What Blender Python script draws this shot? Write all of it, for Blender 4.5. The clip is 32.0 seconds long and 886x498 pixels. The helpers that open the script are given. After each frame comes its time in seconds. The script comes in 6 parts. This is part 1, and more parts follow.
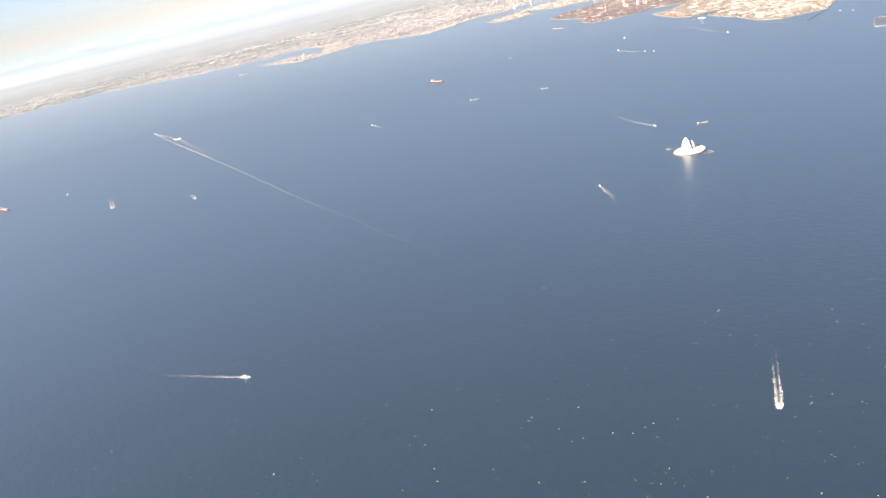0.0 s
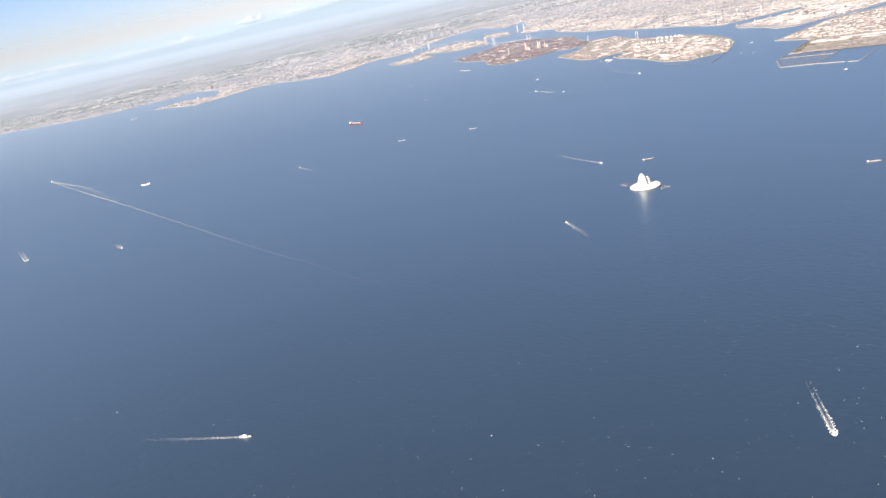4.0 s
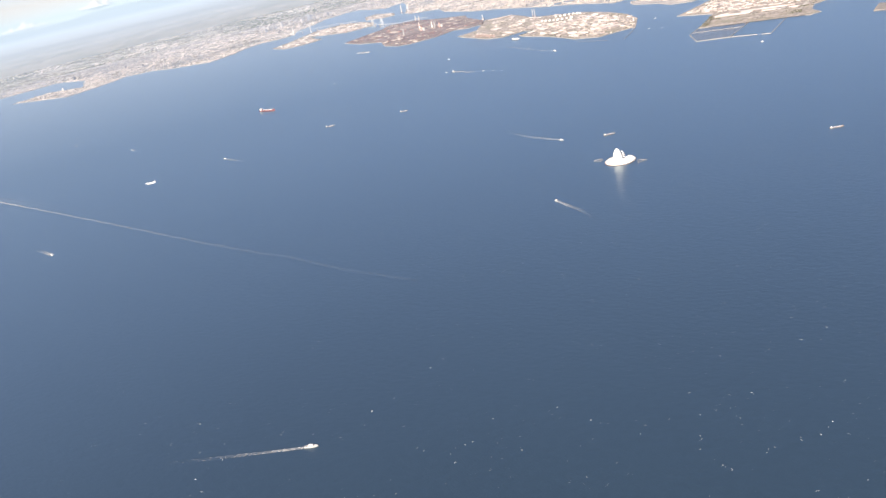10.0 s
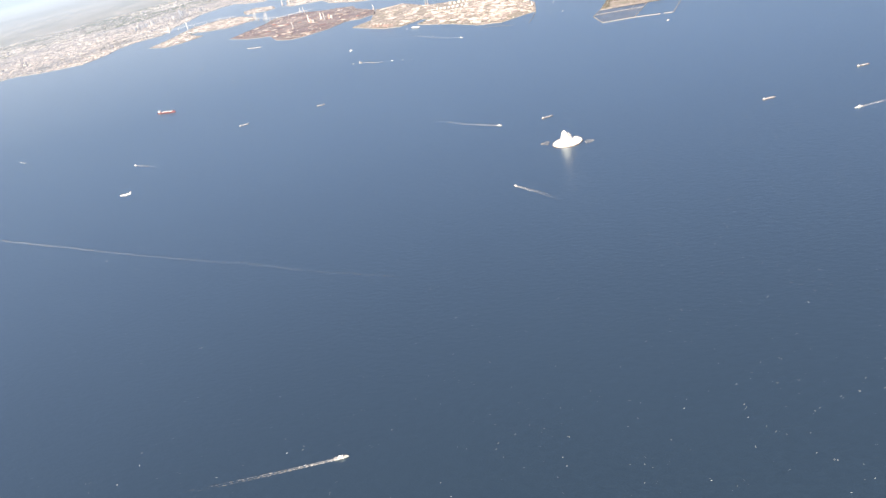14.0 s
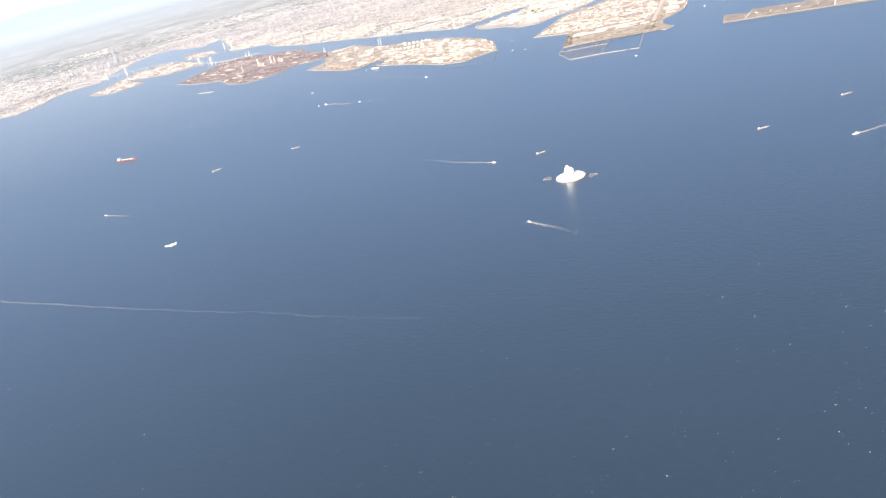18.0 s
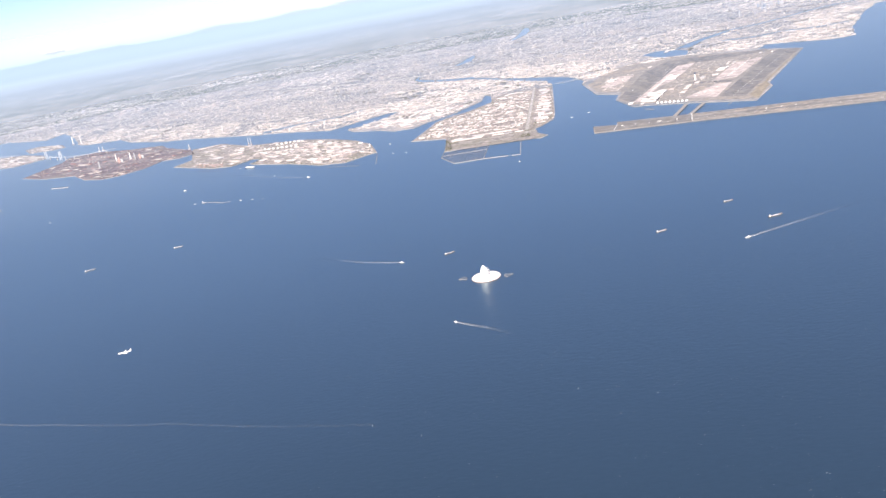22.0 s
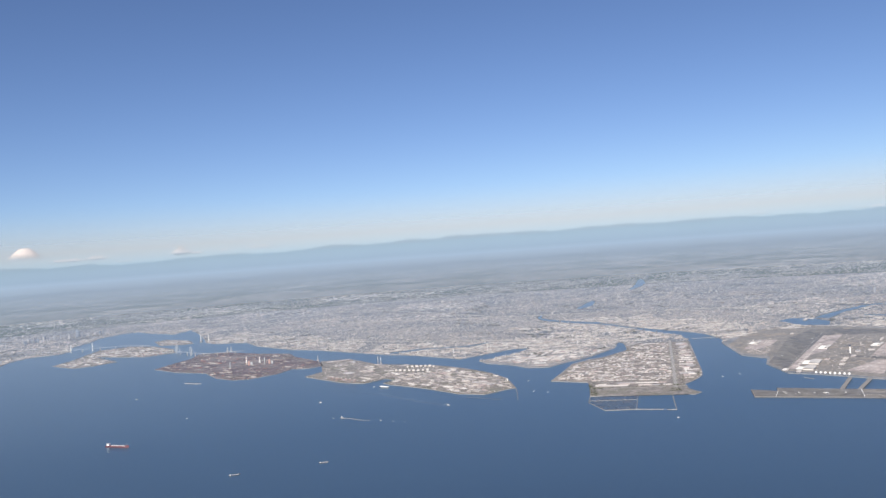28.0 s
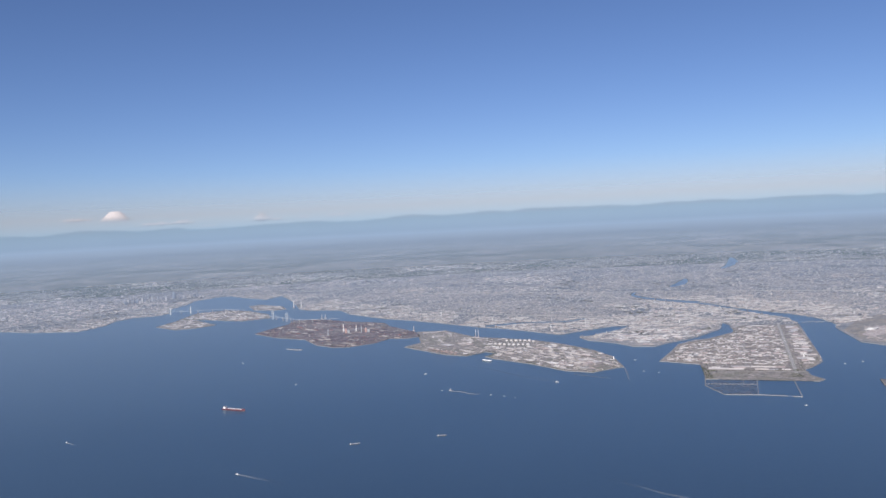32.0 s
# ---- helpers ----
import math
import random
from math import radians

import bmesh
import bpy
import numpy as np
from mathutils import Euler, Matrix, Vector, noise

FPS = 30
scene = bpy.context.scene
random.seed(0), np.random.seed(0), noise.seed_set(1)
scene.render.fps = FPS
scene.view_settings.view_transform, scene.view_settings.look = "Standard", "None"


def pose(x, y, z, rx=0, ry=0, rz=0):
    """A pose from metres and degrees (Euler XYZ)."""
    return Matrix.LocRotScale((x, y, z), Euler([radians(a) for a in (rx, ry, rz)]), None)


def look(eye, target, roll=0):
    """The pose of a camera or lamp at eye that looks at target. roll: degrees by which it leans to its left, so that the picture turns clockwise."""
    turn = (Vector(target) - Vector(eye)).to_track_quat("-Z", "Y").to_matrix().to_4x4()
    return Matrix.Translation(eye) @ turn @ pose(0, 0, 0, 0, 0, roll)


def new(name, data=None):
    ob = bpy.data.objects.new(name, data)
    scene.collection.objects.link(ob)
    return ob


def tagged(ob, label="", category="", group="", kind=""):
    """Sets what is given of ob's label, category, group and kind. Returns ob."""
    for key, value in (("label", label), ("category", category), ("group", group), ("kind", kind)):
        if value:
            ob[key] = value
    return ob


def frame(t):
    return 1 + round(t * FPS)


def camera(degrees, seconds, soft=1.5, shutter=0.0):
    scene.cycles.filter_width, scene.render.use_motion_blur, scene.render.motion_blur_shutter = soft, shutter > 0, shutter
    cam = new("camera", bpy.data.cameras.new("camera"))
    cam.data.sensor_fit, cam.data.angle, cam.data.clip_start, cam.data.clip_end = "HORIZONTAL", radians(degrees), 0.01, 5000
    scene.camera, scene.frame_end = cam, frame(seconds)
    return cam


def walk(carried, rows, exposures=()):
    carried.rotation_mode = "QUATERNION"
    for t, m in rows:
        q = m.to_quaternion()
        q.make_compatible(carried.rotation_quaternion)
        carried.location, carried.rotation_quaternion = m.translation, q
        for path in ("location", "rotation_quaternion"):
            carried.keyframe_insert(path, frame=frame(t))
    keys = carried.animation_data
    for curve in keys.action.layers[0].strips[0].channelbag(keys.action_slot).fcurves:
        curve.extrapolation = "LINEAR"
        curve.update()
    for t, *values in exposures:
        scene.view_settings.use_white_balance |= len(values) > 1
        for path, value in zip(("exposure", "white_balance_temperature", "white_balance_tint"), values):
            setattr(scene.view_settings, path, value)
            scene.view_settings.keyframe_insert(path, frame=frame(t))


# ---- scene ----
# The place is a bay seen from high up, built small: one unit of length stands for 20 metres.
cam = camera(57.06, 32.0, soft=1.5)
PATH = [
    (0, (128.49, -225.43, 69.13), (57.79, -162.17, 37.51), -13.24),
    (0.5, (125.94, -226.99, 69.57), (55.92, -161.97, 40.08), -12.94),
    (1, (123.36, -228.53, 70.01), (53.82, -163.45, 39.55), -11.97),
    (1.5, (120.76, -230.05, 70.47), (52.63, -163.86, 39.21), -10.80),
    (2, (118.13, -231.55, 70.94), (51.63, -163.71, 39.71), -10.49),
    (2.5, (115.48, -233.03, 71.41), (50.75, -163.32, 40.55), -10.91),
    (3, (112.80, -234.47, 71.90), (49.73, -163.10, 41.43), -11.34),
    (3.5, (110.10, -235.88, 72.39), (48.39, -163.04, 42.64), -12.16),
    (5.5, (99.12, -241.19, 74.44), (42.00, -165.25, 43.27), -12.34),
    (6, (96.33, -242.42, 74.96), (41.00, -164.68, 45.06), -12.41),
    (6.5, (93.52, -243.61, 75.49), (38.81, -165.96, 44.22), -12.55),
    (7, (90.70, -244.75, 76.03), (37.09, -166.29, 44.89), -12.65),
    (7.5, (87.86, -245.85, 76.57), (34.89, -167.15, 44.94), -13.04),
    (8, (85.01, -246.91, 77.11), (33.22, -168.02, 44.02), -12.81),
    (8.5, (82.14, -247.91, 77.65), (31.15, -169.24, 42.86), -13.37),
    (9, (79.26, -248.87, 78.20), (29.59, -169.79, 42.44), -13.13),
    (9.5, (76.37, -249.79, 78.74), (28.16, -169.85, 42.89), -12.79),
    (10, (73.47, -250.65, 79.29), (26.32, -169.77, 44.14), -13.07),
    (10.5, (70.56, -251.46, 79.84), (23.94, -170.47, 44.24), -14.39),
    (11, (67.63, -252.22, 80.39), (23.38, -170.23, 44.07), -13.74),
    (11.5, (64.70, -252.93, 80.93), (22.88, -169.95, 43.99), -13.32),
    (12, (61.76, -253.59, 81.48), (21.65, -170.53, 42.84), -12.79),
    (12.5, (58.81, -254.20, 82.03), (20.71, -170.96, 41.77), -14.31),
    (13, (55.85, -254.75, 82.57), (19.31, -170.27, 43.49), -14.24),
    (13.5, (52.88, -255.26, 83.11), (18.32, -170.14, 43.61), -13.78),
    (15.5, (40.96, -256.77, 85.25), (7.95, -170.66, 46.56), -15.94),
    (16, (37.96, -257.02, 85.77), (6.50, -170.39, 46.97), -15.59),
    (16.5, (34.96, -257.22, 86.29), (5.27, -169.54, 48.47), -14.87),
    (17, (31.96, -257.38, 86.81), (4.39, -168.56, 50.04), -15.12),
    (17.5, (28.95, -257.49, 87.32), (2.13, -168.54, 50.31), -14.15),
    (18, (25.94, -257.55, 87.82), (0.08, -168.30, 50.88), -14.48),
    (18.5, (22.93, -257.57, 88.32), (-4.78, -170.07, 48.62), -13.06),
    (19, (19.91, -257.55, 88.82), (-1.26, -166.25, 53.95), -11.43),
    (19.5, (16.89, -257.48, 89.31), (-1.69, -165.38, 55.08), -11.11),
    (20, (13.87, -257.38, 89.79), (-1.42, -163.56, 58.72), -11.66),
    (20.5, (10.84, -257.23, 90.26), (-1.98, -162.83, 59.88), -10.29),
    (21, (7.82, -257.05, 90.73), (-2.90, -162.38, 60.38), -8.40),
    (21.5, (4.79, -256.84, 91.19), (-2.31, -162.07, 60.07), -9.01),
    (22, (1.76, -256.60, 91.65), (-3.56, -161.20, 62.12), -10.48),
    (22.5, (-1.27, -256.32, 92.09), (-7.17, -159.06, 69.59), -9.43),
    (23, (-4.30, -256.02, 92.53), (-10.65, -157.81, 74.79), -8.38),
    (23.5, (-7.33, -255.69, 92.96), (-15.02, -156.95, 79.10), -7.65),
    (24, (-10.36, -255.33, 93.39), (-18.31, -156.48, 80.58), -6.50),
    (24.5, (-13.39, -254.96, 93.80), (-20.54, -155.95, 81.72), -5.26),
    (25, (-16.43, -254.57, 94.21), (-24.53, -155.65, 82.01), -4.08),
    (25.5, (-19.46, -254.17, 94.61), (-26.34, -154.60, 88.28), -1.94),
    (27.5, (-31.60, -252.46, 96.12), (-40.99, -152.95, 99.09), -3.28),
    (28, (-34.64, -252.03, 96.47), (-46.98, -152.80, 95.88), -4.17),
    (28.5, (-37.67, -251.61, 96.82), (-49.50, -152.32, 98.34), -3.74),
    (29, (-40.71, -251.19, 97.16), (-53.68, -152.05, 99.07), -1.62),
    (29.5, (-43.75, -250.79, 97.49), (-58.74, -151.94, 99.60), -2.13),
    (30, (-46.79, -250.40, 97.81), (-60.27, -151.45, 103.04), -0.88),
    (30.5, (-49.83, -250.03, 98.12), (-64.99, -151.24, 101.20), -1.00),
    (31, (-52.87, -249.69, 98.43), (-69.62, -151.12, 100.41), -1.70),
    (31.5, (-55.92, -249.38, 98.72), (-74.66, -151.15, 99.67), -3.04),
    (32, (-58.96, -249.10, 99.01), (-80.17, -151.44, 95.43), -2.86),
]
EXPOSURES = [(0, 2.53, 9300, 16), (3, 2.28, 8300, 15), (6, 2.23, 7500, 14), (9, 2.27, 7900, 14), (13, 2.41, 8400, 14), (16, 2.49, 8500, 15), (19, 2.52, 8300, 15),
             (21, 2.36, 7500, 15), (23, 2.06, 7000, 16), (25, 1.77, 6800, 18), (26.5, 1.6, 6850, 14), (28, 1.43, 6850, 10), (30, 1.3, 6350, 12), (32, 1.18, 6400, 13)]
walk(cam, [(t, look(eye, target, roll)) for t, eye, target, roll in PATH], EXPOSURES)

# ---- daylight ----
SUN_LEFT, SUN_UP = 171.0, 35.0      # degrees to the left of +y, degrees above the horizon
world = bpy.data.worlds.new("sky")
scene.world = world
world.use_nodes = True
wn = world.node_tree.nodes
sky = wn.new("ShaderNodeTexSky")
sky.sky_type = 'NISHITA'
sky.sun_disc = False
sky.sun_elevation = radians(SUN_UP)
sky.sun_rotation = radians(360 - SUN_LEFT)
sky.altitude = 2600
sky.air_density, sky.dust_density, sky.ozone_density = 1.0, 1.3, 3.0
wn["Background"].inputs["Strength"].default_value = 0.035
tint = wn.new("ShaderNodeMix")
tint.data_type, tint.blend_type = 'RGBA', 'MULTIPLY'
tint.inputs["Factor"].default_value = 1
tint.inputs["B"].default_value = (0.84, 0.91, 1.11, 1)
world.node_tree.links.new(sky.outputs[0], tint.inputs["A"])
world.node_tree.links.new(tint.outputs["Result"], wn["Background"].inputs["Color"])
sun = new("sun", bpy.data.lights.new("sun", 'SUN'))
sun.data.energy, sun.data.angle, sun.data.color = 2.45, radians(0.53), (1.0, 0.945, 0.87)
sun_dir = Vector((-math.sin(radians(SUN_LEFT)) * math.cos(radians(SUN_UP)), math.cos(radians(SUN_LEFT)) * math.cos(radians(SUN_UP)), math.sin(radians(SUN_UP))))
sun.matrix_world = look(sun_dir * 300, (0, 0, 0))


# ---- materials ----
def bsdf_of(m):
    return m.node_tree.nodes["Principled BSDF"]


def material(name, colour, rough=0.7, metal=0.0, vary=0.25, scale=2.0, bump=0.0, random_by="", colours=(), spec=0.5):
    """A procedural surface: a base colour with grain at two scales; random_by: 'object' or 'island' picks among colours."""
    m = bpy.data.materials.new(name)
    m.use_nodes = True
    n, l = m.node_tree.nodes, m.node_tree.links
    b = bsdf_of(m)
    b.inputs["Roughness"].default_value, b.inputs["Metallic"].default_value = rough, metal
    b.inputs["Specular IOR Level"].default_value = spec
    tc = n.new("ShaderNodeTexCoord")
    big, small = n.new("ShaderNodeTexNoise"), n.new("ShaderNodeTexNoise")
    big.inputs["Scale"].default_value, small.inputs["Scale"].default_value = scale * 0.25, scale * 3
    big.inputs["Detail"].default_value = small.inputs["Detail"].default_value = 4
    for t in (big, small):
        l.new(tc.outputs["Object"], t.inputs["Vector"])
    add = n.new("ShaderNodeMath")
    add.operation = 'ADD'
    l.new(big.outputs[0], add.inputs[0])
    l.new(small.outputs[0], add.inputs[1])
    rng = n.new("ShaderNodeMapRange")
    rng.inputs["From Min"].default_value, rng.inputs["From Max"].default_value = 0.6, 1.4
    rng.inputs["To Min"].default_value, rng.inputs["To Max"].default_value = 1 - vary, 1 + vary
    l.new(add.outputs[0], rng.inputs["Value"])
    mul = n.new("ShaderNodeMix")
    mul.data_type, mul.blend_type = 'RGBA', 'MULTIPLY'
    mul.inputs["Factor"].default_value = 1
    if random_by:
        ramp = n.new("ShaderNodeValToRGB")
        ramp.color_ramp.interpolation = 'CONSTANT'
        els = ramp.color_ramp.elements
        while len(els) < len(colours):
            els.new(0.5)
        for k, c in enumerate(colours):
            els[k].position, els[k].color = k / len(colours), (*c, 1)
        if random_by == 'object':
            src = n.new("ShaderNodeObjectInfo").outputs["Random"]
        else:
            src = n.new("ShaderNodeNewGeometry").outputs["Random Per Island"]
        l.new(src, ramp.inputs[0])
        l.new(ramp.outputs[0], mul.inputs["A"])
    else:
        mul.inputs["A"].default_value = (*colour, 1)
    l.new(rng.outputs[0], mul.inputs["B"])
    l.new(mul.outputs["Result"], b.inputs["Base Color"])
    if bump:
        bp = n.new("ShaderNodeBump")
        bp.inputs["Strength"].default_value, bp.inputs["Distance"].default_value = bump, 0.1
        l.new(small.outputs[0], bp.inputs["Height"])
        l.new(bp.outputs[0], b.inputs["Normal"])
    return m


def patchwork(name, colours, cell, rough=0.9, mix_colours=(), mix_scale=0.004, mix_at=0.55, stretch=(1, 1, 1), turn=0.0):
    """Ground made of many small plots: cells of random colour, larger patches of a second set, fine grain."""
    m = bpy.data.materials.new(name)
    m.use_nodes = True
    n, l = m.node_tree.nodes, m.node_tree.links
    b = bsdf_of(m)
    b.inputs["Roughness"].default_value = rough
    b.inputs["Specular IOR Level"].default_value = 0.2
    tc, mp = n.new("ShaderNodeTexCoord"), n.new("ShaderNodeMapping")
    mp.inputs["Scale"].default_value = stretch
    mp.inputs["Rotation"].default_value = (0, 0, radians(turn))
    l.new(tc.outputs["Object"], mp.inputs["Vector"])

    def cells(size, cols):
        v = n.new("ShaderNodeTexVoronoi")
        v.inputs["Scale"].default_value = 1 / size
        l.new(mp.outputs[0], v.inputs["Vector"])
        s = n.new("ShaderNodeSeparateColor")
        l.new(v.outputs["Color"], s.inputs[0])
        r = n.new("ShaderNodeValToRGB")
        r.color_ramp.interpolation = 'CONSTANT'
        e = r.color_ramp.elements
        while len(e) < len(cols):
            e.new(0.5)
        for k, c in enumerate(cols):
            e[k].position, e[k].color = k / len(cols), (*c, 1)
        l.new(s.outputs[0], r.inputs[0])
        return r.outputs[0]

    def blend(a, c, fac, kind='MIX'):
        x = n.new("ShaderNodeMix")
        x.data_type, x.blend_type = 'RGBA', kind
        if isinstance(fac, float):
            x.inputs["Factor"].default_value = fac
        else:
            l.new(fac, x.inputs["Factor"])
        l.new(a, x.inputs["A"])
        l.new(c, x.inputs["B"])
        return x.outputs["Result"]

    def patches(scale, at, width=0.06, detail=6):
        t = n.new("ShaderNodeTexNoise")
        t.inputs["Scale"].default_value, t.inputs["Detail"].default_value = scale, detail
        l.new(tc.outputs["Object"], t.inputs["Vector"])
        r = n.new("ShaderNodeMapRange")
        r.inputs["From Min"].default_value, r.inputs["From Max"].default_value = at - width, at + width
        l.new(t.outputs[0], r.inputs["Value"])
        return r.outputs[0]

    col = blend(cells(cell, colours), cells(cell * 3.1, colours), 0.4)
    if mix_colours:
        col = blend(col, cells(cell * 2.3, mix_colours), patches(mix_scale * 5, mix_at + 0.05))
        col = blend(col, cells(cell * 1.7, mix_colours), patches(mix_scale, mix_at))
    grain = n.new("ShaderNodeTexNoise")
    grain.inputs["Scale"].default_value, grain.inputs["Detail"].default_value = 1.2 / cell, 5
    l.new(tc.outputs["Object"], grain.inputs["Vector"])
    g = n.new("ShaderNodeMapRange")
    g.inputs["From Min"].default_value, g.inputs["From Max"].default_value = 0.3, 0.7
    g.inputs["To Min"].default_value, g.inputs["To Max"].default_value = 0.7, 1.25
    l.new(grain.outputs[0], g.inputs["Value"])
    col = blend(col, g.outputs[0], 1.0, 'MULTIPLY')
    l.new(col, b.inputs["Base Color"])
    return m


def sea_material():
    m = bpy.data.materials.new("sea_water")
    m.use_nodes = True
    n, l = m.node_tree.nodes, m.node_tree.links
    b = bsdf_of(m)
    b.inputs["IOR"].default_value = 1.333
    b.inputs["Specular IOR Level"].default_value = 0.5
    tc = n.new("ShaderNodeTexCoord")
    drift, ripple, fine = (n.new("ShaderNodeTexNoise") for _ in range(3))
    for t, sc, d in ((drift, 0.008, 4), (ripple, 0.6, 5), (fine, 3.0, 4)):
        t.inputs["Scale"].default_value, t.inputs["Detail"].default_value = sc, d
        l.new(tc.outputs["Object"], t.inputs["Vector"])
    total = n.new("ShaderNodeMath")
    total.operation = 'ADD'
    l.new(drift.outputs[0], total.inputs[0])
    grain = n.new("ShaderNodeMath")
    grain.operation = 'ADD'
    l.new(ripple.outputs[0], grain.inputs[0])
    l.new(fine.outputs[0], grain.inputs[1])
    l.new(grain.outputs[0], total.inputs[1])
    span = n.new("ShaderNodeMapRange")
    span.inputs["From Min"].default_value, span.inputs["From Max"].default_value = 0.9, 2.1
    l.new(total.outputs[0], span.inputs["Value"])
    ramp = n.new("ShaderNodeValToRGB")
    ramp.color_ramp.elements[0].position, ramp.color_ramp.elements[0].color = 0.2, (0.0155, 0.032, 0.0535, 1)
    ramp.color_ramp.elements[1].position, ramp.color_ramp.elements[1].color = 0.8, (0.0187, 0.0385, 0.064, 1)
    l.new(span.outputs[0], ramp.inputs[0])
    l.new(ramp.outputs[0], b.inputs["Base Color"])
    b.inputs["Roughness"].default_value = 0.28
    # wind waves: short steep ones on a longer swell
    swell, chop, waves, slope = n.new("ShaderNodeTexNoise"), n.new("ShaderNodeTexNoise"), n.new("ShaderNodeMath"), n.new("ShaderNodeBump")
    grid = n.new("ShaderNodeMapping")
    grid.inputs["Rotation"].default_value, grid.inputs["Scale"].default_value = (0, 0, radians(28)), (0.55, 1, 1)
    l.new(tc.outputs["Object"], grid.inputs["Vector"])
    for t, sc, d in ((swell, 0.9, 3), (chop, 4.0, 3)):
        t.inputs["Scale"].default_value, t.inputs["Detail"].default_value = sc, d
        l.new(grid.outputs[0], t.inputs["Vector"])
    waves.operation = 'MULTIPLY_ADD'
    waves.inputs[1].default_value = 0.5
    l.new(chop.outputs[0], waves.inputs[0])
    l.new(swell.outputs[0], waves.inputs[2])
    slope.inputs["Strength"].default_value, slope.inputs["Distance"].default_value = 0.34, 0.22
    l.new(waves.outputs[0], slope.inputs["Height"])
    l.new(slope.outputs[0], b.inputs["Normal"])
    # the waves' gloss, which grows towards grazing sight
    gloss, lean, power, amount, mix = n.new("ShaderNodeBsdfGlossy"), n.new("ShaderNodeLayerWeight"), n.new("ShaderNodeMath"), n.new("ShaderNodeMath"), n.new("ShaderNodeMixShader")
    gloss.inputs["Roughness"].default_value = 0.42
    gloss.inputs["Color"].default_value = (0.7, 0.91, 0.99, 1)
    power.operation, amount.operation = 'POWER', 'MULTIPLY'
    power.inputs[1].default_value, amount.inputs[1].default_value = 2.2, 0.52
    l.new(slope.outputs[0], gloss.inputs["Normal"])
    l.new(lean.outputs["Facing"], power.inputs[0])
    l.new(power.outputs[0], amount.inputs[0])
    l.new(amount.outputs[0], mix.inputs[0])
    l.new(b.outputs[0], mix.inputs[1])
    l.new(gloss.outputs[0], mix.inputs[2])
    l.new(mix.outputs[0], n["Material Output"].inputs["Surface"])
    return m


SEA = sea_material()
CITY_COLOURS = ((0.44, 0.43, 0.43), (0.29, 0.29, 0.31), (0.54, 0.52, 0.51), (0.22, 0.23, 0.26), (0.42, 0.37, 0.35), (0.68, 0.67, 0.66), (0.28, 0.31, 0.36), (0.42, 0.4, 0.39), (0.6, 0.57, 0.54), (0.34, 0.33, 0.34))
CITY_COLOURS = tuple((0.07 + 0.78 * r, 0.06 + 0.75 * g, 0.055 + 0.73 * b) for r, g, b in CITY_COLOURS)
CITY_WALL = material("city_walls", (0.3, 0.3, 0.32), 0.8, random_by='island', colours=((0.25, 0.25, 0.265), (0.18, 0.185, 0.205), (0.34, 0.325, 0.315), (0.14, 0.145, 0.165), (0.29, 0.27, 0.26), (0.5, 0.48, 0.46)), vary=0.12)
CITY = material("city_roofs", (0.5, 0.5, 0.5), 0.8, random_by='island', colours=CITY_COLOURS, vary=0.15)


TOWN = patchwork("town_ground", ((0.34, 0.33, 0.33), (0.26, 0.26, 0.28), (0.4, 0.385, 0.38), (0.22, 0.23, 0.25), (0.34, 0.315, 0.31), (0.28, 0.285, 0.31)), 1.8, mix_colours=((0.15, 0.175, 0.21), (0.18, 0.2, 0.235), (0.24, 0.25, 0.27)), mix_scale=0.012, mix_at=0.53)
PLAIN = [patchwork("far_plain", ((0.3, 0.29, 0.28), (0.22, 0.23, 0.22), (0.38, 0.36, 0.34), (0.16, 0.18, 0.17), (0.28, 0.27, 0.26)), cell, mix_colours=((0.07, 0.09, 0.065), (0.1, 0.115, 0.085)), mix_scale=0.006, mix_at=0.5) for cell in (4, 7, 12)]
YARD = patchwork("port_ground", ((0.288, 0.27, 0.264), (0.198, 0.192, 0.194), (0.36, 0.336, 0.324), (0.168, 0.166, 0.168), (0.288, 0.252, 0.24)), 1.7, mix_colours=((0.18, 0.186, 0.162), (0.24, 0.222, 0.204)), mix_scale=0.05, mix_at=0.56)
RUST = patchwork("steelworks_ground", ((0.136, 0.104, 0.125), (0.104, 0.0862, 0.105), (0.16, 0.119, 0.138), (0.092, 0.0824, 0.103), (0.152, 0.123, 0.139)), 2.4, mix_colours=((0.216, 0.193, 0.206), (0.16, 0.154, 0.159), (0.264, 0.239, 0.249)), mix_scale=0.03, mix_at=0.52)
FIELD = patchwork("airfield_ground", ((0.248, 0.237, 0.231), (0.275, 0.259, 0.248), (0.22, 0.215, 0.215)), 3.0, mix_colours=((0.297, 0.264, 0.237), (0.209, 0.204, 0.204)), mix_scale=0.02, mix_at=0.54)
QUAY = material("quay_concrete", (0.31, 0.295, 0.28), 0.9, vary=0.3, scale=0.6)
WHITE = material("white_paint", (0.8, 0.8, 0.78), 0.5, vary=0.06, scale=1.5)
DARKBLUE = material("blue_stripe_paint", (0.03, 0.05, 0.1), 0.5, vary=0.15)
STEEL = material("grey_steel", (0.4, 0.41, 0.42), 0.5, 0.4, vary=0.2)
DARK_QUAY = material("dark_steel_quay", (0.14, 0.135, 0.14), 0.8, vary=0.3, scale=0.6)
REDHULL = material("red_hull_paint", (0.13, 0.05, 0.065), 0.5, vary=0.2)
FOAM = material("sea_foam", (0.68, 0.74, 0.8), 0.8, vary=0.2, scale=3)


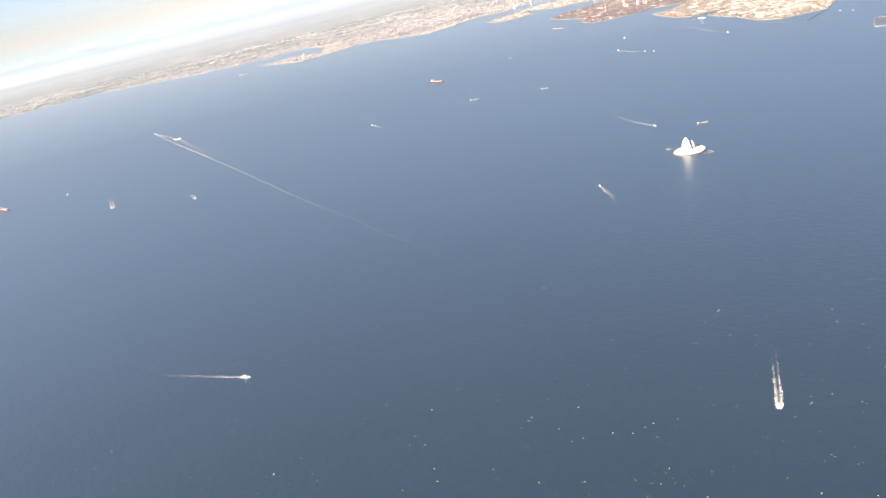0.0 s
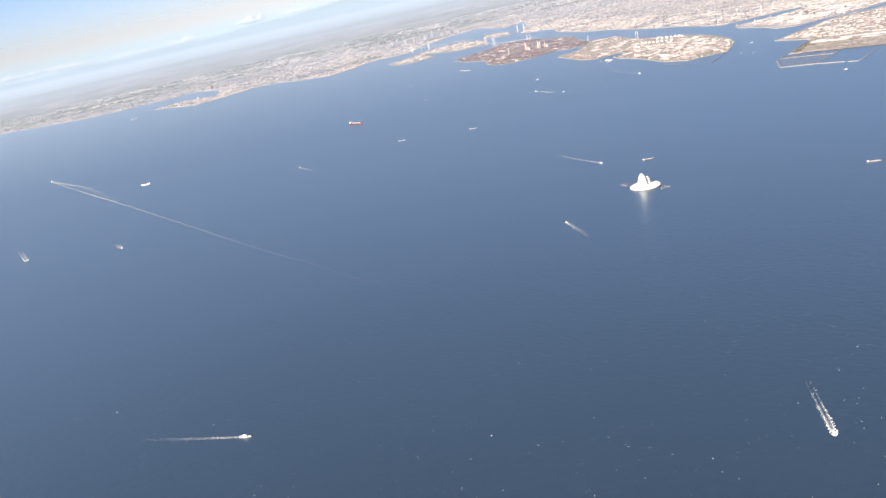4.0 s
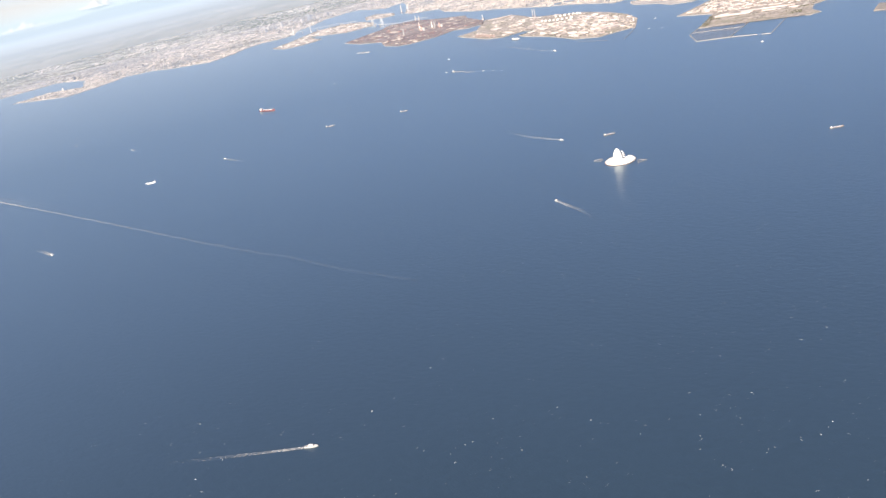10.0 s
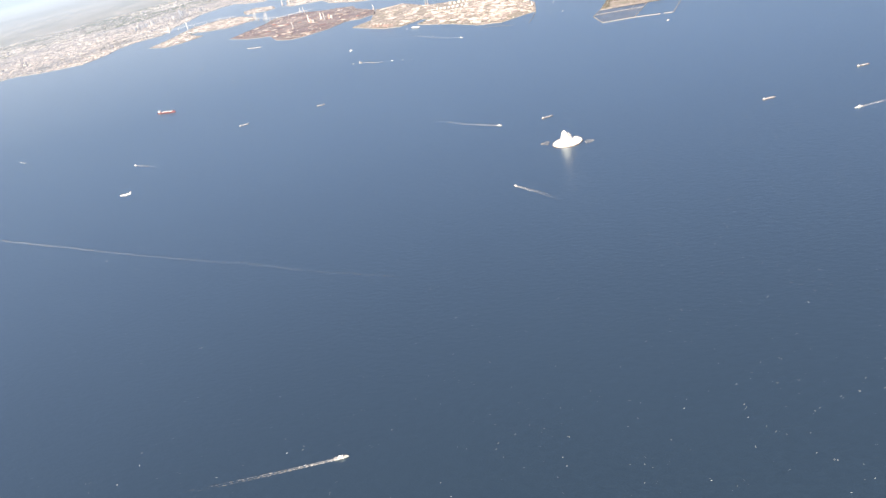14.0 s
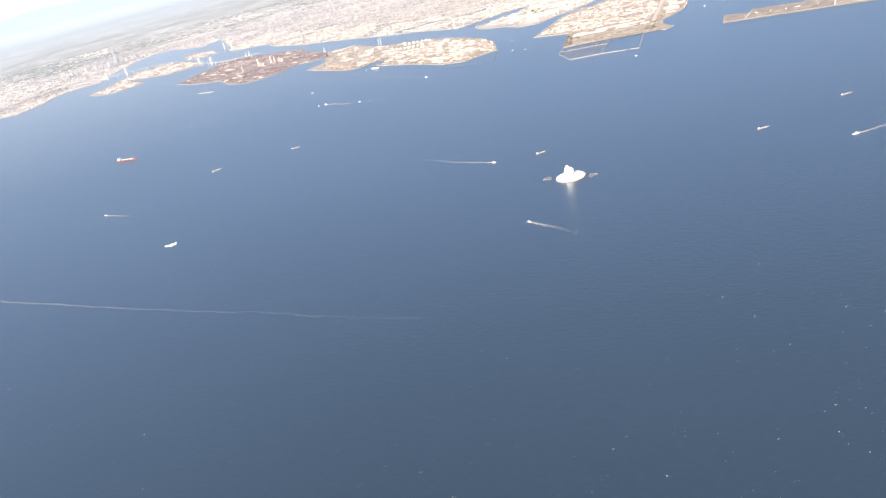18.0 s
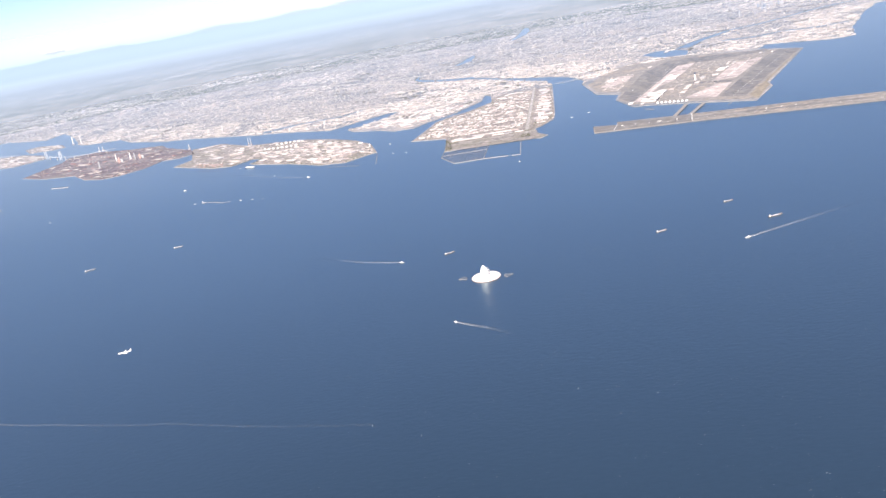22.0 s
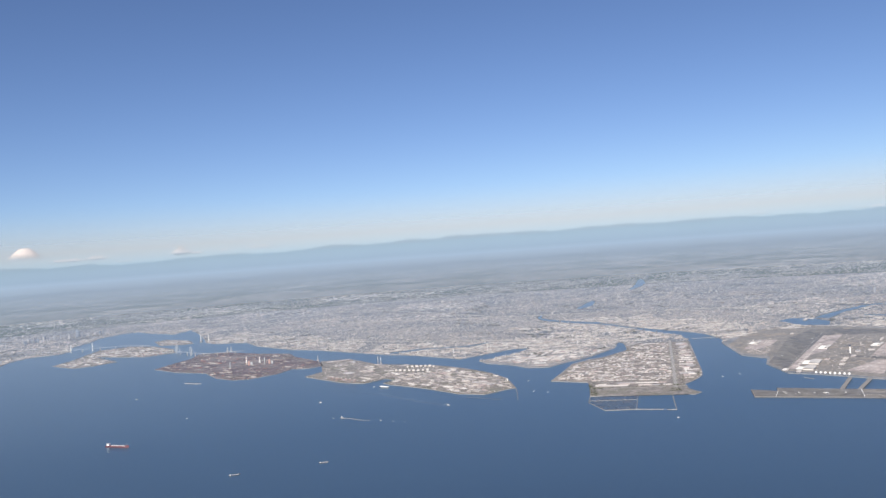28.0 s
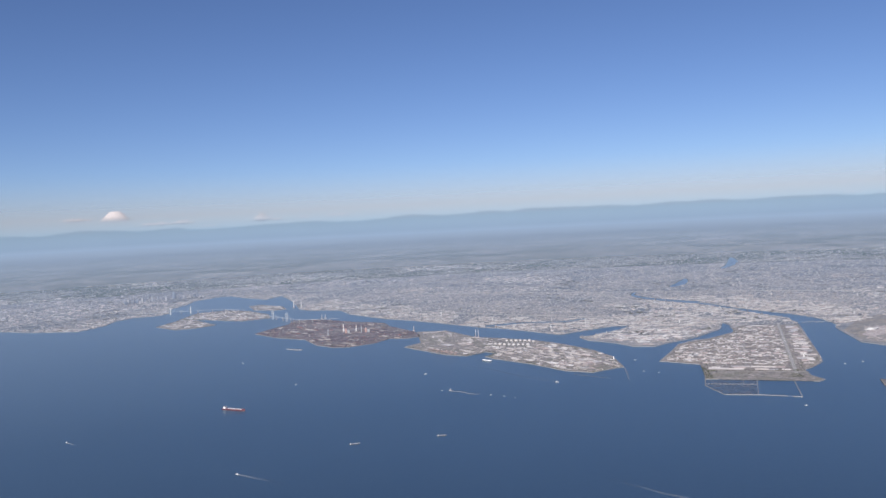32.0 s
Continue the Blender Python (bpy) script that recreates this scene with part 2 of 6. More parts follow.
# ---- mesh helpers ----
def mesh_of(name, verts, faces, mat, smooth=False):
    me = bpy.data.meshes.new(name)
    me.from_pydata(verts, [], faces)
    me.materials.append(mat)
    if smooth:
        me.polygons.foreach_set("use_smooth", [True] * len(me.polygons))
    me.update()
    return me


def boxes_mesh(name, c, size, turn, mat, z0=0.0, wall=None):
    """Many upright boxes in one mesh: centres (n, 2), sizes (n, 3), turns (n,), foot heights."""
    n = len(c)
    k = np.array([[-1, -1, 0], [1, -1, 0], [1, 1, 0], [-1, 1, 0], [-1, -1, 1], [1, -1, 1], [1, 1, 1], [-1, 1, 1]], float)
    k[:, :2] *= 0.5
    p = k[None] * size[:, None, :]
    co, si = np.cos(turn)[:, None], np.sin(turn)[:, None]
    v = np.empty((n, 8, 3))
    v[..., 0] = p[..., 0] * co - p[..., 1] * si + c[:, None, 0]
    v[..., 1] = p[..., 0] * si + p[..., 1] * co + c[:, None, 1]
    v[..., 2] = p[..., 2] + (z0[:, None] if isinstance(z0, np.ndarray) else z0)
    q = np.array([[4, 5, 6, 7], [0, 1, 5, 4], [1, 2, 6, 5], [2, 3, 7, 6], [3, 0, 4, 7]])
    f = (q[None] + (np.arange(n) * 8)[:, None, None]).reshape(-1)
    me = bpy.data.meshes.new(name)
    me.vertices.add(n * 8)
    me.vertices.foreach_set("co", v.ravel())
    me.loops.add(n * 20)
    me.loops.foreach_set("vertex_index", f.astype(np.int32))
    me.polygons.add(n * 5)
    me.polygons.foreach_set("loop_start", np.arange(0, n * 20, 4, dtype=np.int32))
    me.update(calc_edges=True)
    me.polygons.foreach_set("use_smooth", np.zeros(n * 5, bool))
    me.materials.append(mat)
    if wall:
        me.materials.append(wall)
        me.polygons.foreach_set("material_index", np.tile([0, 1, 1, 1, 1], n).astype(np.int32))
    return me


def inside(p, outline):
    """Which of the points lie inside an outline."""
    o = np.array(outline, float)
    a, b = o, np.roll(o, -1, 0)
    res = np.zeros(len(p), bool)
    for (x0, y0), (x1, y1) in zip(a, b):
        if y0 != y1:
            res ^= ((p[:, 1] < y0) != (p[:, 1] < y1)) & (p[:, 0] < (x1 - x0) * (p[:, 1] - y0) / (y1 - y0) + x0)
    return res


def slab(name, outline, top, mat, edge=None, bottom=-0.6):
    """A piece of land: a flat top and quay walls down below the water."""
    n = len(outline)
    area = sum(outline[i][0] * outline[(i + 1) % n][1] - outline[(i + 1) % n][0] * outline[i][1] for i in range(n))
    o = outline if area > 0 else outline[::-1]
    v = [(x, y, top) for x, y in o] + [(x, y, bottom) for x, y in o]
    f = [list(range(n))] + [[i, i + n, (i + 1) % n + n, (i + 1) % n] for i in range(n)]
    me = mesh_of(name, v, f, mat)
    if edge:
        me.materials.append(edge)
        for p in list(me.polygons)[1:]:
            p.material_index = 1
    return tagged(new(name, me), kind="structure")


def part(name, me, parent, label="", m=None):
    ob = new(name, me)
    ob.parent = parent
    if m is not None:
        ob.matrix_basis = m
    if label:
        ob["label"] = label
    return ob


def holder(name, m, label, category, group=""):
    ob = new(name)
    ob.matrix_basis = m
    return tagged(ob, label, category, group)


# ---- sea and land ----
EYE_XY = (0.0, -250.0)


def ring(radius, a0, a1, n):
    """Points on a circle about the flown line, by degrees to the left of +y."""
    return [(EYE_XY[0] - radius * math.sin(radians(a0 + (a1 - a0) * k / n)), EYE_XY[1] + radius * math.cos(radians(a0 + (a1 - a0) * k / n))) for k in range(n + 1)]


water = tagged(new("water", mesh_of("water", [(x, y, 0) for x, y in ring(4800, 0, 360, 96)[:-1]], [list(range(96))], SEA)), label="deep blue open sea with small ripples", kind="structure")

LAND = 0.22
COAST_SOUTH = [(-1333.9, 369), (-1272.9, 399), (-1175.3, 418.1), (-1084.4, 436), (-1030.7, 482.7), (-1003.1, 526.6), (-987.6, 581.2), (-889.3, 548.5), (-805.2, 470.9), (-874.1, 474.5), (-880, 421.1), (-753.6, 402.6), (-750.3, 446), (-763.9, 506.8)]
COAST_WEST = [(-729.5, 520.7), (-681.6, 505.8), (-619.8, 505.8), (-619.4, 548.9), (-632.3, 588.7), (-629.5, 623.9), (-606.7, 635.8), (-604.5, 657.5), (-632.5, 704.6), (-638.6, 757.8), (-656.1, 811.9), (-648.3, 864.3), (-631.3, 876), (-596.4, 842.1), (-544.4, 805.3), (-542.2, 858.9), (-481, 753.6), (-438.5, 668.8), (-421.8, 653.8), (-380, 645), (-351.9, 602.5), (-299.1, 554.7), (-264.1, 535.4), (-216.4, 498.9), (-185.4, 475.2), (-157.7, 460.4), (-110.5, 420.8), (-88.4, 443.7), (-67.6, 464.6), (-53.3, 465.9)]
COAST_MIZUE = [(-60.5, 446.4), (-78.5, 419.9), (-93.6, 403.6), (-86.4, 388.3), (-64.9, 372.2), (-52.8, 355.4), (-36.9, 353.8), (-26.1, 370.7), (-13.1, 382.8), (-3.8, 395.6), (6.4, 414.9), (17.2, 435.2), (22.9, 471.6), (26.9, 460.4), (25.8, 418.4), (5.8, 388.9), (-7.1, 382.1), (-20.6, 362.3), (-26.1, 338.2), (-37, 295)]
UKISHIMA = [(-11.5, 281.5), (-14.3, 235.9), (13.7, 234.9), (33, 234.2), (44.8, 227.7), (49.6, 233.6), (44.8, 245), (44.7, 261.9), (51.2, 270.4), (60, 286.7), (63, 304.3), (71.7, 378.4), (80.2, 452), (79.8, 494.8), (63.5, 521.5), (45.1, 564.1), (23.7, 607.4), (14.3, 625.2)]
RIVER_RIGHT = [(15.3, 635.7), (25.2, 622.5), (46.9, 577.6), (67.5, 546), (87.1, 520.9), (100.2, 494.9), (106, 471.8), (106.7, 447.8)]
AIRFIELD = [(102.1, 430.7), (101.4, 360.9), (114.5, 341.7), (107.7, 318.5), (110.9, 279), (120.8, 274.3), (135.9, 262.5), (173, 227.9), (197.5, 267.8), (201, 282.5), (252.3, 370.1), (278.5, 415.9)]
COAST_NORTH = [(257.4, 459.3), (272.2, 479.5), (288.2, 464.3), (309.8, 437.7), (330.6, 437.8), (354.2, 494.6), (418.9, 605.1), (462.2, 669.2)]
HARBOUR = [(-239.3, 454.3), (-213.1, 457.7), (-180.4, 417.1), (-150.3, 404.3), (-126.2, 392.7), (-102.7, 370.8), (-80.8, 343.1), (-66.6, 314.1), (-59.4, 276.6), (-64.6, 273.1), (-78.3, 259), (-96, 265.4), (-120, 290.1), (-150.2, 313.6), (-156.2, 320.8), (-149.3, 334.4), (-158.5, 340.1), (-170.4, 324.2), (-186.2, 330.2), (-213.7, 355), (-228.8, 369.7), (-220.3, 391.4), (-227.1, 413.3)]
STEELWORKS = [(-399.5, 461.3), (-397.3, 494.9), (-393, 526.8), (-400.1, 558.8), (-369.9, 562.7), (-330.1, 538), (-289.8, 522.8), (-276.5, 496.5), (-240.9, 454.5), (-228.8, 426.1), (-238.3, 414.6), (-253.7, 416.4), (-259.1, 392.6), (-274.9, 374.2), (-288.8, 372.7), (-308.4, 386), (-331.6, 419), (-364.1, 432.6)]
CONTAINER = [(-544.6, 528.8), (-506, 502.3), (-489.3, 512.2), (-477.6, 535.8), (-507.5, 563.1), (-533.4, 591.4), (-497.1, 575.4), (-461.4, 564.6), (-439.5, 589.4), (-458.2, 623.3), (-502.9, 665.2), (-539.7, 678.8), (-565.2, 655.3), (-558, 616.1), (-548.3, 574.6)]
INNER_PIER = [(-528.7, 719.1), (-521.2, 736.7), (-476.9, 707.3), (-456.1, 672.6), (-465.1, 663), (-497.7, 669.9)]
RUNWAY_ISLAND = [(73.9, 212.7), (76.7, 232.4), (89.5, 224.7), (91.3, 233.6), (132.2, 219.3), (227.6, 188.3), (290, 167.5), (284, 144), (216.8, 167), (126.1, 198.1)]
AIRFIELD_TOP = [(104.7, 417.9), (104.2, 371.3), (118.3, 350.1), (109.3, 316.4), (113.1, 287.3), (137.5, 268.6), (174.5, 233.8), (197.2, 271.6), (200.9, 286.2), (251.2, 372.7), (274.3, 413.4), (253.4, 448.4), (214, 492.3), (174.2, 517.4), (137.5, 491)]
LAGOON = [(181, 557.7), (199, 574.9), (216, 554.9), (220.9, 533.9), (209.5, 503.2), (189.6, 515.9)]

FAR_LAND = ring(1480, -62, 100, 60)
mainland_outline = COAST_SOUTH + COAST_WEST + COAST_MIZUE + UKISHIMA + RIVER_RIGHT + AIRFIELD + COAST_NORTH + FAR_LAND
mainland = slab("ground", mainland_outline, LAND, TOWN, QUAY)
tagged(mainland, "flat built-up coastal plain of grey city blocks")
for k, (r0, r1) in enumerate(((1480, 2100), (2100, 3000), (3000, 4750))):
    tagged(slab("backdrop_plain", ring(r0, -62, 100, 60) + ring(r1, -62, 100, 60)[::-1], LAND, PLAIN[k]), "hazy plain of distant suburbs and woods")
harbour = slab("ground_harbour_island", HARBOUR, LAND, YARD, QUAY)
steel_ground = slab("ground_steelworks_island", STEELWORKS, LAND, RUST, QUAY)
bridge_ground = slab("ground_container_island", CONTAINER, LAND, YARD, QUAY)
pier_ground = slab("ground_inner_pier", INNER_PIER, LAND, YARD, QUAY)
runway_ground = slab("ground_offshore_runway", RUNWAY_ISLAND, 0.5, FIELD, DARK_QUAY)
airfield_top = slab("ground_airfield", AIRFIELD_TOP, LAND + 0.03, FIELD, QUAY, LAND - 0.1)
lagoon = slab("water_lagoon", LAGOON, LAND + 0.06, SEA, SEA, LAND - 0.1)



def stream(name, pts, width, label):
    """A river or canal that winds inland: a strip of water with low embankments on both sides."""
    p = np.array(pts, float)
    legs = np.concatenate([[0], np.cumsum(np.hypot(*np.diff(p, axis=0).T))])
    u = np.linspace(0, legs[-1], max(8, int(legs[-1] / 6)))
    q = np.c_[np.interp(u, legs, p[:, 0]), np.interp(u, legs, p[:, 1])]
    for _ in range(3):
        q[1:-1] = (q[:-2] + 2 * q[1:-1] + q[2:]) / 4
    d = np.gradient(q, axis=0)
    d /= np.hypot(*d.T)[:, None]
    side = np.c_[-d[:, 1], d[:, 0]]
    w = np.interp(u / u[-1], np.linspace(0, 1, len(width)), width)[:, None] / 2 * (1 + 0.12 * np.sin(u * 0.09))[:, None]
    bank = slab(name.replace("water", "ground") + "_bank", [tuple(x) for x in np.r_[q - side * (w + 1.1), (q + side * (w + 1.1))[::-1]]], LAND + 0.04, BANK, BANK, LAND - 0.1)
    tagged(bank, "green-brown river bank between the city blocks")
    tagged(slab(name, [tuple(x) for x in np.r_[q - side * w, (q + side * w)[::-1]]], LAND + 0.05, SEA, SEA, LAND - 0.1), label)
    return [tuple(x) for x in np.r_[q - side * (w + 1.5), (q + side * (w + 1.5))[::-1]]]


def expressway(pts, width):
    """A pale road or railway that cuts through the city."""
    p = np.array(pts, float)
    legs = np.concatenate([[0], np.cumsum(np.hypot(*np.diff(p, axis=0).T))])
    u = np.linspace(0, legs[-1], max(8, int(legs[-1] / 8)))
    q = np.c_[np.interp(u, legs, p[:, 0]), np.interp(u, legs, p[:, 1])]
    for _ in range(6):
        q[1:-1] = (q[:-2] + 2 * q[1:-1] + q[2:]) / 4
    d = np.gradient(q, axis=0)
    d /= np.hypot(*d.T)[:, None]
    side = np.c_[-d[:, 1], d[:, 0]]
    tagged(slab("road_expressway", [tuple(x) for x in np.r_[q - side * width / 2, (q + side * width / 2)[::-1]]], LAND + 0.5, HIGHWAY, HIGHWAY, LAND - 0.1), "pale elevated road through the city")
    return [tuple(x) for x in np.r_[q - side * (width / 2 + 0.7), (q + side * (width / 2 + 0.7))[::-1]]]


HIGHWAY = material("road_concrete", (0.34, 0.33, 0.32), 0.9, vary=0.2, scale=0.3)
BANK = patchwork("river_bank", ((0.13, 0.14, 0.1), (0.17, 0.165, 0.125), (0.1, 0.115, 0.08)), 2.0)
STREAMS = [stream("water_river", ((19, 631), (6, 640), (-12, 658), (-36, 690), (-48, 722), (-44, 752)), (15, 12, 9, 5, 3), "blue river winding inland through the city"),
           stream("water_upper_reach", ((2, 812), (16, 850), (23, 890), (28, 925)), (5, 13, 15, 9, 4), "wide upper reach of the river among the houses"),
           stream("water_far_reach", ((98, 1105), (118, 1170), (134, 1260), (146, 1370)), (5, 13, 16, 15, 6), "pale far reach of the river"),
           stream("water_north_canal", ((222, 562), (252, 604), (300, 655), (336, 664), (376, 690), (422, 722), (474, 740), (540, 800)), (13, 8, 6, 5, 5), "long blue canal behind the northern docks"),
           stream("water_dock_canal", ((262, 566), (292, 547), (314, 560), (342, 538), (378, 541)), (7, 6, 5), "narrow dock canal between bright sheds"),
           stream("water_works_canal", ((-182, 480), (-150, 500), (-112, 498), (-92, 520)), (9, 6, 4), "blue canal between the shore works")]

ROADS = [expressway(((-520, 905), (-450, 960), (-360, 1010), (-120, 1180), (60, 1420)), 1.6), expressway(((-465, 800), (-420, 720), (-330, 640), (-180, 565), (-60, 520), (20, 505)), 1.3),
         expressway(((20, 505), (-30, 640), (-120, 800), (-300, 1000), (-560, 1250)), 1.5), expressway(((120, 520), (160, 640), (260, 760), (330, 920), (380, 1150)), 1.5),
         expressway(((-840, 640), (-740, 720), (-700, 880), (-680, 1120)), 1.5), expressway(((-350, 830), (-150, 780), (60, 740), (220, 700), (420, 790), (560, 900)), 1.8)]

# ---- distant city ----
AIR_ZONE = AIRFIELD + [(262, 462), (222, 486), (196, 500), (150, 490), (112, 452)]
PORT_ZONE = [(-37, 297), (-40, 230), (70, 220), (66, 300), (75, 378), (82, 452), (42, 458), (26, 440), (22, 425), (5, 392), (-20, 365), (-100, 405), (-60, 350)]
rng = np.random.default_rng(7)
districts = np.c_[rng.uniform(-2600, 2200, 1100), rng.uniform(150, 3300, 1100)]
district_turn = rng.uniform(0, math.pi / 2, 1100)


def district_of(p):
    """The nearest district centre; the lines between districts waver."""
    out = np.empty(len(p), int)
    q = p + 9 * np.c_[np.sin(p[:, 1] * 0.11), np.sin(p[:, 0] * 0.13)]
    for k in range(0, len(p), 4000):
        out[k:k + 4000] = ((q[k:k + 4000, None] - districts[None]) ** 2).sum(-1).argmin(1)
    return out


def sector_points(n, r0, r1, a0, a1):
    r = np.sqrt(rng.uniform(r0 * r0, r1 * r1, n))
    a = np.radians(rng.uniform(a0, a1, n))
    return np.c_[EYE_XY[0] - r * np.sin(a), EYE_XY[1] + r * np.cos(a)]


def off_water(p):
    ok = ~inside(p, LAGOON)
    for o in STREAMS + ROADS:
        ok &= ~inside(p, o)
    return ok


def built_up(p):
    """Where the plain is built over: hills and parks stay wooded, more of them in the south."""
    def density(x, y):
        hills = 0.2 * min(1.0, max(0.0, (-x - 560) / 500))
        return noise.noise((x * 0.011, y * 0.011, 3.0)) * 0.5 + noise.noise((x * 0.034, y * 0.034, 5.0)) * 0.6 + noise.noise((x * 0.1, y * 0.1, 8.0)) * 0.35 - hills
    return np.array([density(x, y) > -0.3 for x, y in p])


def city(name, n, r0, r1, low, high, tall, label, outline=None):
    p = sector_points(n, r0, r1, -52, 78)
    if outline:
        p = p[inside(p, outline)]
    p = p[~inside(p, AIRFIELD_TOP)]
    p = p[built_up(p)]
    # houses stand along streets: each keeps to its district's grid
    home = district_of(p)
    t = district_turn[home]
    pitch = low + high * 0.75
    u, w = p[:, 0] * np.cos(t) + p[:, 1] * np.sin(t), -p[:, 0] * np.sin(t) + p[:, 1] * np.cos(t)
    u, w = np.round(u / pitch) * pitch + rng.normal(0, 0.06 * pitch, len(p)), np.round(w / (pitch * 1.5)) * pitch * 1.5 + rng.choice([-0.38, 0.3], len(p)) * pitch
    p = np.c_[u * np.cos(t) - w * np.sin(t), u * np.sin(t) + w * np.cos(t)]
    if outline:
        ok = inside(p, outline) & ~inside(p, AIR_ZONE) & ~inside(p, PORT_ZONE)
        p, home = p[ok], home[ok]
    ok = off_water(p)
    p, home = p[ok], home[ok]
    m = len(p)
    size = np.c_[rng.uniform(low, high, m), rng.uniform(low, high, m), rng.gamma(2.0, 0.09, m) + 0.12]
    up = rng.random(m) < tall
    size[up, 2] += rng.gamma(2.0, 0.5, up.sum())
    size[up, :2] *= 0.7
    # works districts have wide bright roofs, the others houses of their own mixture
    kind = home % 6
    wide = rng.random(m) < np.where(kind == 0, 0.3, 0.02)
    size[wide, :2] *= rng.uniform(1.6, 3.0, (wide.sum(), 2))
    turn = district_turn[home] + (rng.random(m) < 0.5) * math.pi / 2
    for k, mat in enumerate(QUARTERS):
        part_of = kind == k
        if part_of.any():
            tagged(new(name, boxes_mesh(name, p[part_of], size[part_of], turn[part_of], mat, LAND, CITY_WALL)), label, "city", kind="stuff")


def quarter(name, lift, warm, spread):
    """Roof colours of one kind of district."""
    cols = tuple(tuple(min(0.84, max(0.06, (0.36 + (v - 0.36) * spread) * lift * w)) for v, w in zip(c, warm)) for c in CITY_COLOURS)
    return material(name, (0.4, 0.4, 0.4), 0.85, random_by='island', colours=cols, vary=0.15)


QUARTERS = [quarter("works_roofs", 1.5, (1.03, 1.0, 0.95), 1.2), quarter("grey_roofs", 0.95, (0.98, 1.0, 1.04), 1.0), quarter("tile_roofs", 0.85, (1.1, 0.98, 0.92), 1.1),
            quarter("mixed_roofs", 1.1, (1.02, 1.0, 0.97), 1.3), quarter("slate_roofs", 0.68, (0.95, 1.0, 1.08), 1.0), quarter("pale_roofs", 1.2, (1.02, 1.0, 0.98), 1.1)]
city("city_buildings", 120000, 400, 1000, 0.45, 1.5, 0.05, "dense low grey and white city buildings on the coastal plain", mainland_outline)
city("suburb_buildings", 75000, 1000, 1470, 0.8, 2.4, 0.04, "pale suburban blocks spread over the plain", mainland_outline)
city("far_suburb_buildings", 45000, 1490, 2090, 1.5, 4.0, 0.03, "far hazy suburban blocks")
city("farther_suburb_buildings", 26000, 2110, 2990, 2.5, 6.0, 0.02, "farther hazy suburban blocks")
city("farthest_suburb_buildings", 12000, 3010, 4200, 4.0, 10.0, 0.0, "farthest hazy suburban blocks")


def far_woods(name, n, r0, r1, low, high, label, outline=None):
    """Groves on hills and in parks: many low crowns of uneven outline, joined."""
    p = sector_points(n, r0, r1, -52, 80)
    if outline:
        p = p[inside(p, outline) & ~inside(p, AIR_ZONE) & ~inside(p, PORT_ZONE)]
    p = p[~built_up(p)]
    p = p[off_water(p)]
    m, a = len(p), np.arange(6) * math.pi / 3
    s = rng.uniform(low, high, (m, 1))
    h = rng.uniform(0.35, 0.9, (m, 1)) * (0.5 + 0.3 * s)
    v = np.empty((m, 13, 3))
    for j, (wide, z) in enumerate(((1.0, 0.1), (0.7, 0.75))):
        g = rng.uniform(0.6, 1.3, (m, 6)) * s * wide
        v[:, 6 * j:6 * j + 6, 0], v[:, 6 * j:6 * j + 6, 1] = p[:, :1] + g * np.cos(a), p[:, 1:] + g * np.sin(a)
        v[:, 6 * j:6 * j + 6, 2] = LAND + h * z * rng.uniform(0.75, 1.25, (m, 6))
    v[:, 12, :2], v[:, 12, 2] = p, LAND + h[:, 0]
    tri = np.array([t for k in range(6) for t in ((k, (k + 1) % 6, 6 + k), ((k + 1) % 6, 6 + (k + 1) % 6, 6 + k), (6 + k, 6 + (k + 1) % 6, 12))])
    faces = (tri[None] + 13 * np.arange(m)[:, None, None]).reshape(-1)
    me = bpy.data.meshes.new(name)
    me.vertices.add(m * 13)
    me.vertices.foreach_set("co", v.ravel())
    me.loops.add(len(faces))
    me.loops.foreach_set("vertex_index", faces.astype(np.int32))
    me.polygons.add(len(faces) // 3)
    me.polygons.foreach_set("loop_start", np.arange(0, len(faces), 3, dtype=np.int32))
    me.update(calc_edges=True)
    me.materials.append(WOODS)
    return tagged(new(name, me), label, "woods", kind="stuff")


WOODS = material("woodland", (0.09, 0.095, 0.085), 0.9, random_by='island', colours=((0.095, 0.097, 0.088), (0.12, 0.115, 0.1), (0.14, 0.13, 0.12), (0.08, 0.084, 0.078)), vary=0.2)
far_woods("city_woods", 40000, 430, 1470, 0.9, 2.4, "dark green groves and parks among the city blocks", mainland_outline)
far_woods("hill_woods", 26000, 1490, 3600, 2.5, 6.5, "dark wooded hills far inland")


